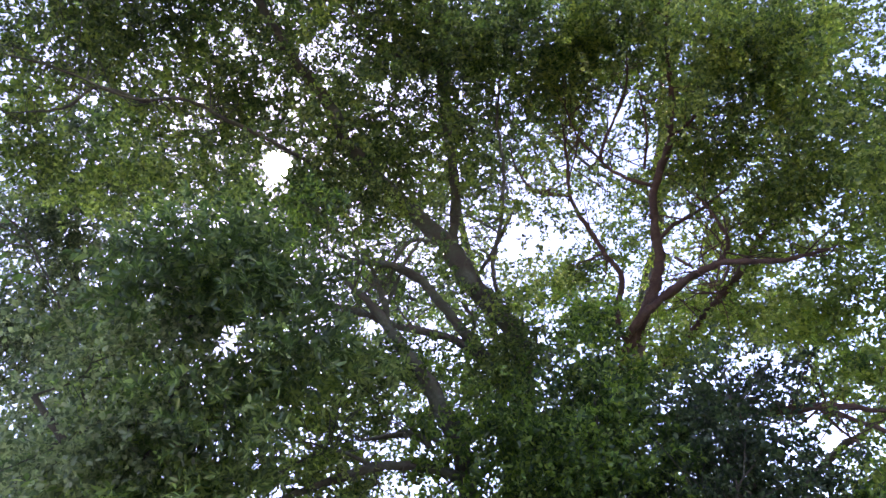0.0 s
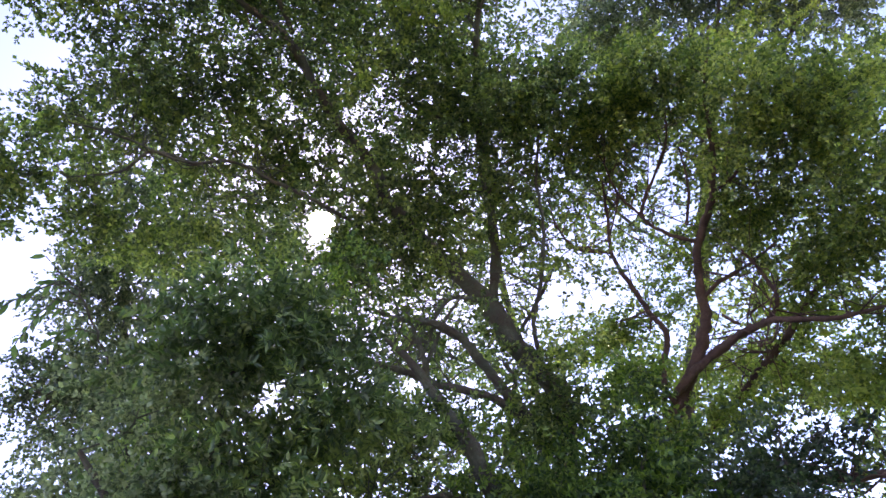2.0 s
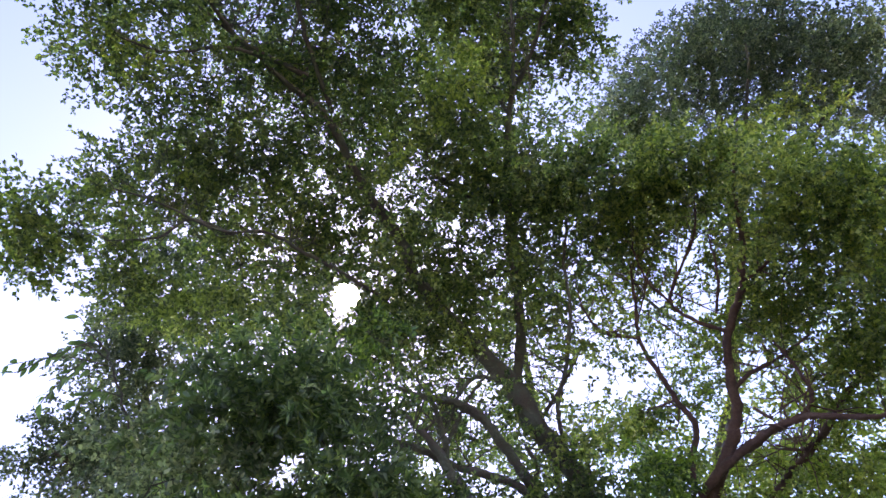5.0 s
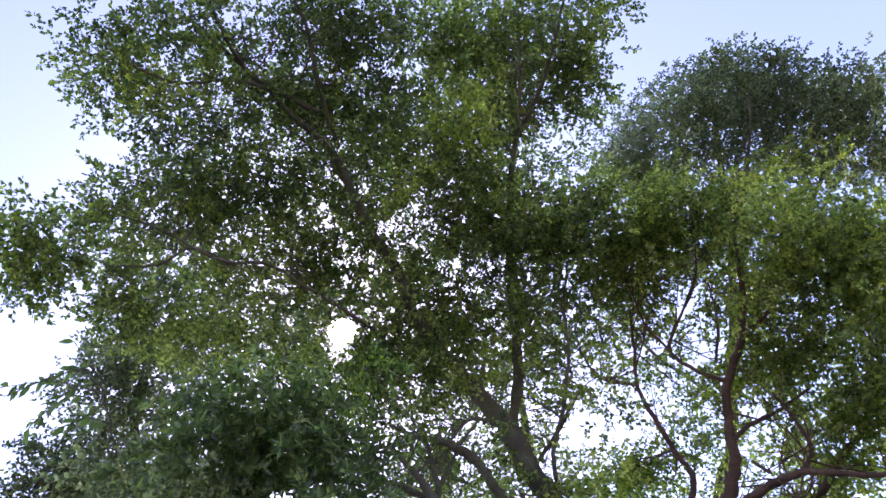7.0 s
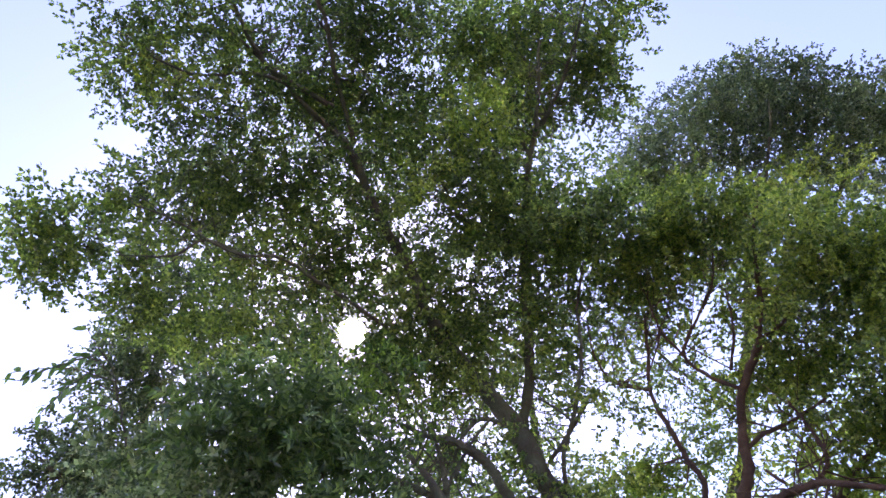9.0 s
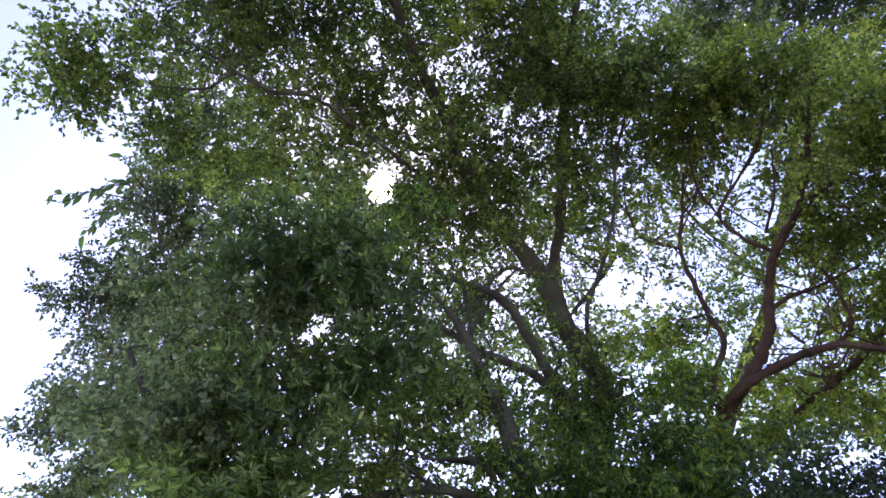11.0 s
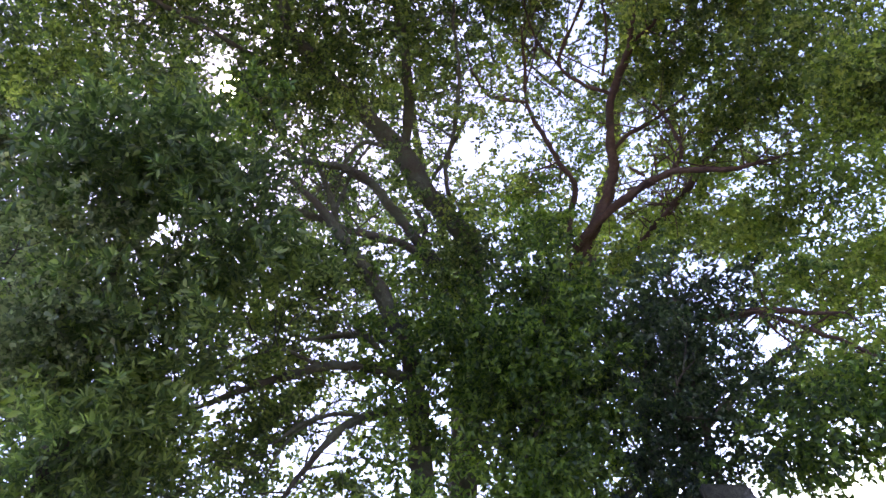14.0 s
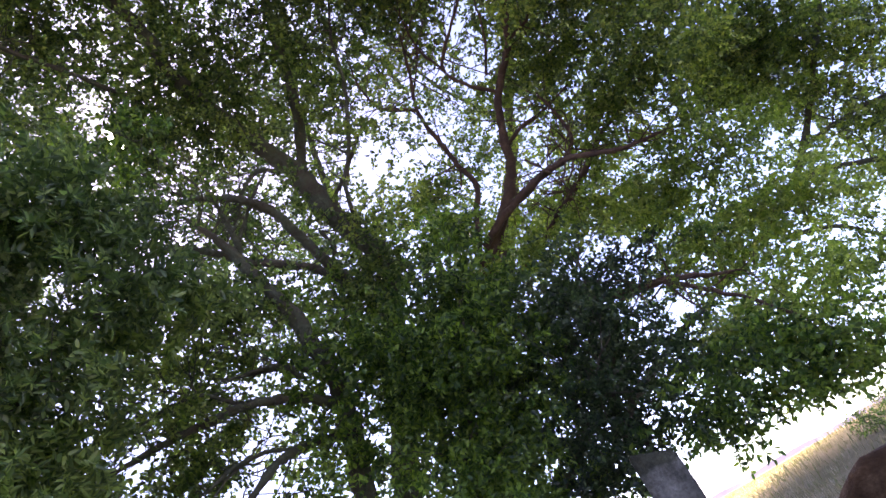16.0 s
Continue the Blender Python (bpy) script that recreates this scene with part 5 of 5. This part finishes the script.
bough(upright, (3.48, 4.85, 5.56), 0.41, 0.30, 1.06, WARM)
bough(right_tree, (4.12, 5.85, 11.80), 0.58, 0.43, 1.02, COOL)
bough(right_tree, (4.66, 5.67, 11.67), 0.58, 0.43, 1.07, COOL)
bough(right_tree, (5.14, 5.61, 11.46), 0.58, 0.43, 1.07, COOL)
bough(right_tree, (5.65, 5.71, 11.13), 0.58, 0.43, 1.07, COOL)
bough(right_tree, (6.04, 5.86, 10.79), 0.58, 0.43, 1.07, COOL)
bough(right_tree, (6.40, 6.00, 10.44), 0.58, 0.43, 1.07, COOL)
bough(right_tree, (6.76, 5.91, 10.24), 0.58, 0.43, 1.07, COOL)
bough(right_tree, (3.61, 6.18, 11.80), 0.58, 0.43, 1.09, COOL)
bough(right_tree, (3.28, 6.76, 11.54), 0.58, 0.43, 1.23, COOL)
bough(right_tree, (3.56, 7.11, 11.19), 0.58, 0.43, 1.02, COOL)
# foliage round the sun, and tufts with sunlight put into their yellowish colour
bough(leaning, (-1.92, 4.39, 7.20), 0.32, 0.24, 0.52, SMALL)
bough(leaning, (-1.81, 4.81, 6.88), 0.32, 0.24, 0.52, SMALL)
bough(leaning, (-2.13, 4.65, 6.92), 0.32, 0.24, 0.52, SMALL)
bough(leaning, (-1.77, 5.10, 6.63), 0.32, 0.24, 0.52, SMALL)
bough(leaning, (-1.52, 5.27, 6.53), 0.32, 0.24, 0.52, SMALL)
bough(leaning, (-2.40, 4.76, 6.70), 0.32, 0.24, 0.52, SMALL)
bough(leaning, (-1.97, 4.93, 6.71), 0.32, 0.24, 0.52, SMALL)
bough(leaning, (-2.02, 4.10, 7.39), 0.32, 0.24, 0.70, SMALL)
bough(leaning, (-1.61, 4.40, 7.29), 0.32, 0.24, 0.52, SMALL)
bough(leaning, (0.20, 2.84, 7.40), 0.25, 0.19, 0.90, SUNLIT)
bough(leaning, (0.41, 3.07, 7.27), 0.25, 0.19, 0.90, SUNLIT)
bough(leaning, (0.01, 3.09, 7.28), 0.25, 0.19, 0.90, SUNLIT)
bough(leaning, (0.60, 2.96, 7.31), 0.25, 0.19, 0.90, SUNLIT)
bough(leaning, (-0.31, 3.40, 7.09), 0.25, 0.19, 0.90, SUNLIT)
bough(leaning, (-2.32, 2.23, 8.01), 0.24, 0.18, 0.90, SUNLIT)
bough(leaning, (-2.18, 2.44, 7.98), 0.24, 0.18, 0.90, SUNLIT)
bough(leaning, (-2.58, 2.08, 7.96), 0.24, 0.18, 0.90, SUNLIT)
bough(leaning, (-1.92, 2.33, 8.11), 0.24, 0.18, 0.90, SUNLIT)
# darker thicket leaf used here, so its colour shades these tufts
bough(leaning, (-1.15, 4.67, 5.76), 0.28, 0.20, 0.70, DEEP)
bough(leaning, (-1.04, 4.87, 5.58), 0.28, 0.20, 0.70, DEEP)
bough(leaning, (-1.35, 4.55, 5.81), 0.28, 0.20, 0.70, DEEP)
bough(leaning, (-1.57, 4.44, 5.84), 0.28, 0.20, 0.70, DEEP)
bough(leaning, (-1.75, 4.30, 5.90), 0.28, 0.20, 0.70, DEEP)
bough(leaning, (-0.84, 4.96, 5.53), 0.28, 0.20, 0.70, DEEP)
bough(leaning, (-1.92, 3.21, 8.06), 0.33, 0.24, 0.80, SMALL)
bough(leaning, (-2.10, 3.20, 8.01), 0.33, 0.24, 0.80, SMALL)
bough(leaning, (0.72, 2.89, 9.31), 0.40, 0.30, 1.00, SMALL)
bough(leaning, (1.05, 3.20, 9.15), 0.40, 0.30, 1.00, SMALL)
bough(leaning, (1.44, 2.96, 9.18), 0.40, 0.30, 1.00, SMALL)
bough(leaning, (0.75, 3.33, 9.13), 0.40, 0.30, 1.00, SMALL)
bough(leaning, (0.57, 2.68, 9.40), 0.40, 0.30, 1.00, SMALL)
# tufts across the sun's line, shaded likewise by the darker leaf colour
bough(leaning, (-0.96, 4.01, 5.44), 0.28, 0.22, 1.00, DEEP)
bough(leaning, (-1.27, 4.67, 6.17), 0.28, 0.22, 1.00, DEEP)
bough(leaning, (-1.27, 5.20, 6.75), 0.28, 0.22, 1.00, DEEP)
bough(thicket, (1.04, 6.26, 2.79), 0.25, 0.19, 0.90, DEEP)
bough(thicket, (1.30, 6.16, 2.98), 0.25, 0.19, 0.90, DEEP)
bough(thicket, (0.80, 6.29, 2.80), 0.25, 0.19, 0.90, DEEP)
bough(thicket, (2.46, 5.97, 2.17), 0.25, 0.19, 0.90, DEEP)
bough(thicket, (2.32, 5.99, 2.39), 0.25, 0.19, 0.90, DEEP)
bough(thicket, (2.66, 5.86, 2.31), 0.25, 0.19, 0.90, DEEP)
bough(upright, (0.78, 5.21, 5.75), 0.30, 0.24, 0.35, WARM)
bough(upright, (0.85, 5.63, 5.15), 0.30, 0.24, 0.50, WARM)
bough(upright, (1.21, 5.43, 5.36), 0.30, 0.24, 0.40, WARM)
bough(upright, (0.91, 5.33, 5.57), 0.30, 0.24, 0.16, WARM)
bough(upright, (0.54, 5.73, 5.06), 0.30, 0.24, 0.50, WARM)
bough(upright, (1.18, 5.18, 5.70), 0.30, 0.24, 0.35, WARM)
# leaves growing before the stems
bough(leaning, (0.40, 5.98, 4.44), 0.30, 0.24, 0.57, SMALL)
bough(leaning, (0.33, 5.80, 4.87), 0.30, 0.24, 0.38, SMALL)
bough(leaning, (0.15, 5.62, 5.25), 0.30, 0.24, 0.45, SMALL)
bough(leaning, (0.04, 5.39, 5.62), 0.30, 0.24, 0.35, SMALL)
bough(leaning, (-0.28, 5.03, 6.10), 0.30, 0.24, 0.55, SMALL)
bough(leaning, (-0.57, 4.61, 6.54), 0.30, 0.24, 0.57, SMALL)
bough(leaning, (-0.62, 4.30, 6.85), 0.30, 0.24, 0.55, SMALL)
bough(leaning, (-0.83, 3.74, 7.26), 0.30, 0.24, 0.46, SMALL)
bough(leaning, (0.43, 4.65, 6.46), 0.30, 0.24, 0.55, SMALL)
bough(leaning, (-1.30, 4.21, 6.61), 0.30, 0.24, 0.42, SMALL)
# bushes in the field
field_bush = tree("bush", 13.27, 23.88, "low green bush in the dry field", GREY_BARK)
limb(field_bush, "stem", [(13.27, 23.88, -0.05, 0.03), (13.32, 23.88, 0.62, 0.02), (13.27, 23.88, 1.44, 0.01)])
bough(field_bush, (13.21, 23.91, 1.15), 0.46, 0.59, 1.31, DEEP)
field_bush = tree("bush", 16.28, 32.47, "low green bush in the dry field", GREY_BARK)
limb(field_bush, "stem", [(16.28, 32.47, -0.05, 0.03), (16.33, 32.47, 0.45, 0.02), (16.28, 32.47, 1.10, 0.01)])
bough(field_bush, (16.19, 32.51, 0.78), 0.55, 0.30, 1.31, DEEP)
field_bush = tree("bush", 12.91, 20.60, "low green bush in the dry field", GREY_BARK)
limb(field_bush, "stem", [(12.91, 20.60, -0.05, 0.03), (12.96, 20.60, 0.63, 0.02), (12.91, 20.60, 1.45, 0.01)])
bough(field_bush, (12.86, 20.63, 1.18), 0.81, 0.81, 1.31, DEEP)
# a sapling whose large leaves stand out against the sky
sapling = tree("sapling", -2.53, 5.36, "slim sapling with a few large dark leaves", GREY_BARK)
limb(sapling, "trunk", [(-2.53, 5.36, -0.29, 0.025), (-2.89, 5.39, 1.45, 0.020), (-3.03, 4.85, 3.40, 0.013), (-2.91, 3.97, 4.77, 0.009), (-2.85, 3.55, 5.11, 0.009), (-2.81, 3.22, 5.27, 0.007), (-2.80, 3.03, 5.28, 0.004)])
leafy_twig(sapling, [(-2.75, 3.25, 5.13, 0.006), (-3.00, 3.02, 5.13, 0.004), (-3.26, 2.87, 5.03, 0.002)], 15)
leafy_twig(sapling, [(-2.75, 3.31, 5.08, 0.006), (-2.93, 3.15, 5.08, 0.004), (-3.14, 3.15, 4.91, 0.002)], 12)
leafy_twig(sapling, [(-2.78, 3.24, 5.19, 0.006), (-2.90, 3.06, 5.25, 0.004), (-3.07, 3.02, 5.15, 0.002)], 10)
leafy_twig(sapling, [(-2.82, 3.18, 5.29, 0.006), (-2.86, 3.08, 5.35, 0.004), (-2.89, 2.95, 5.42, 0.002)], 5)
leafy_twig(sapling, [(-2.80, 3.49, 5.04, 0.006), (-2.92, 3.37, 5.05, 0.004), (-3.07, 3.33, 4.97, 0.002)], 14)
leafy_twig(sapling, [(-2.72, 2.95, 5.11, 0.006), (-2.93, 2.88, 5.00, 0.004), (-3.13, 2.82, 4.87, 0.002)], 10)
leafy_twig(sapling, [(-2.77, 3.01, 5.02, 0.006), (-2.91, 3.01, 4.90, 0.004), (-3.05, 3.04, 4.75, 0.002)], 9)
for ob in list(TWIGS):
    if TWIGS[ob]:
        twigs(ob)
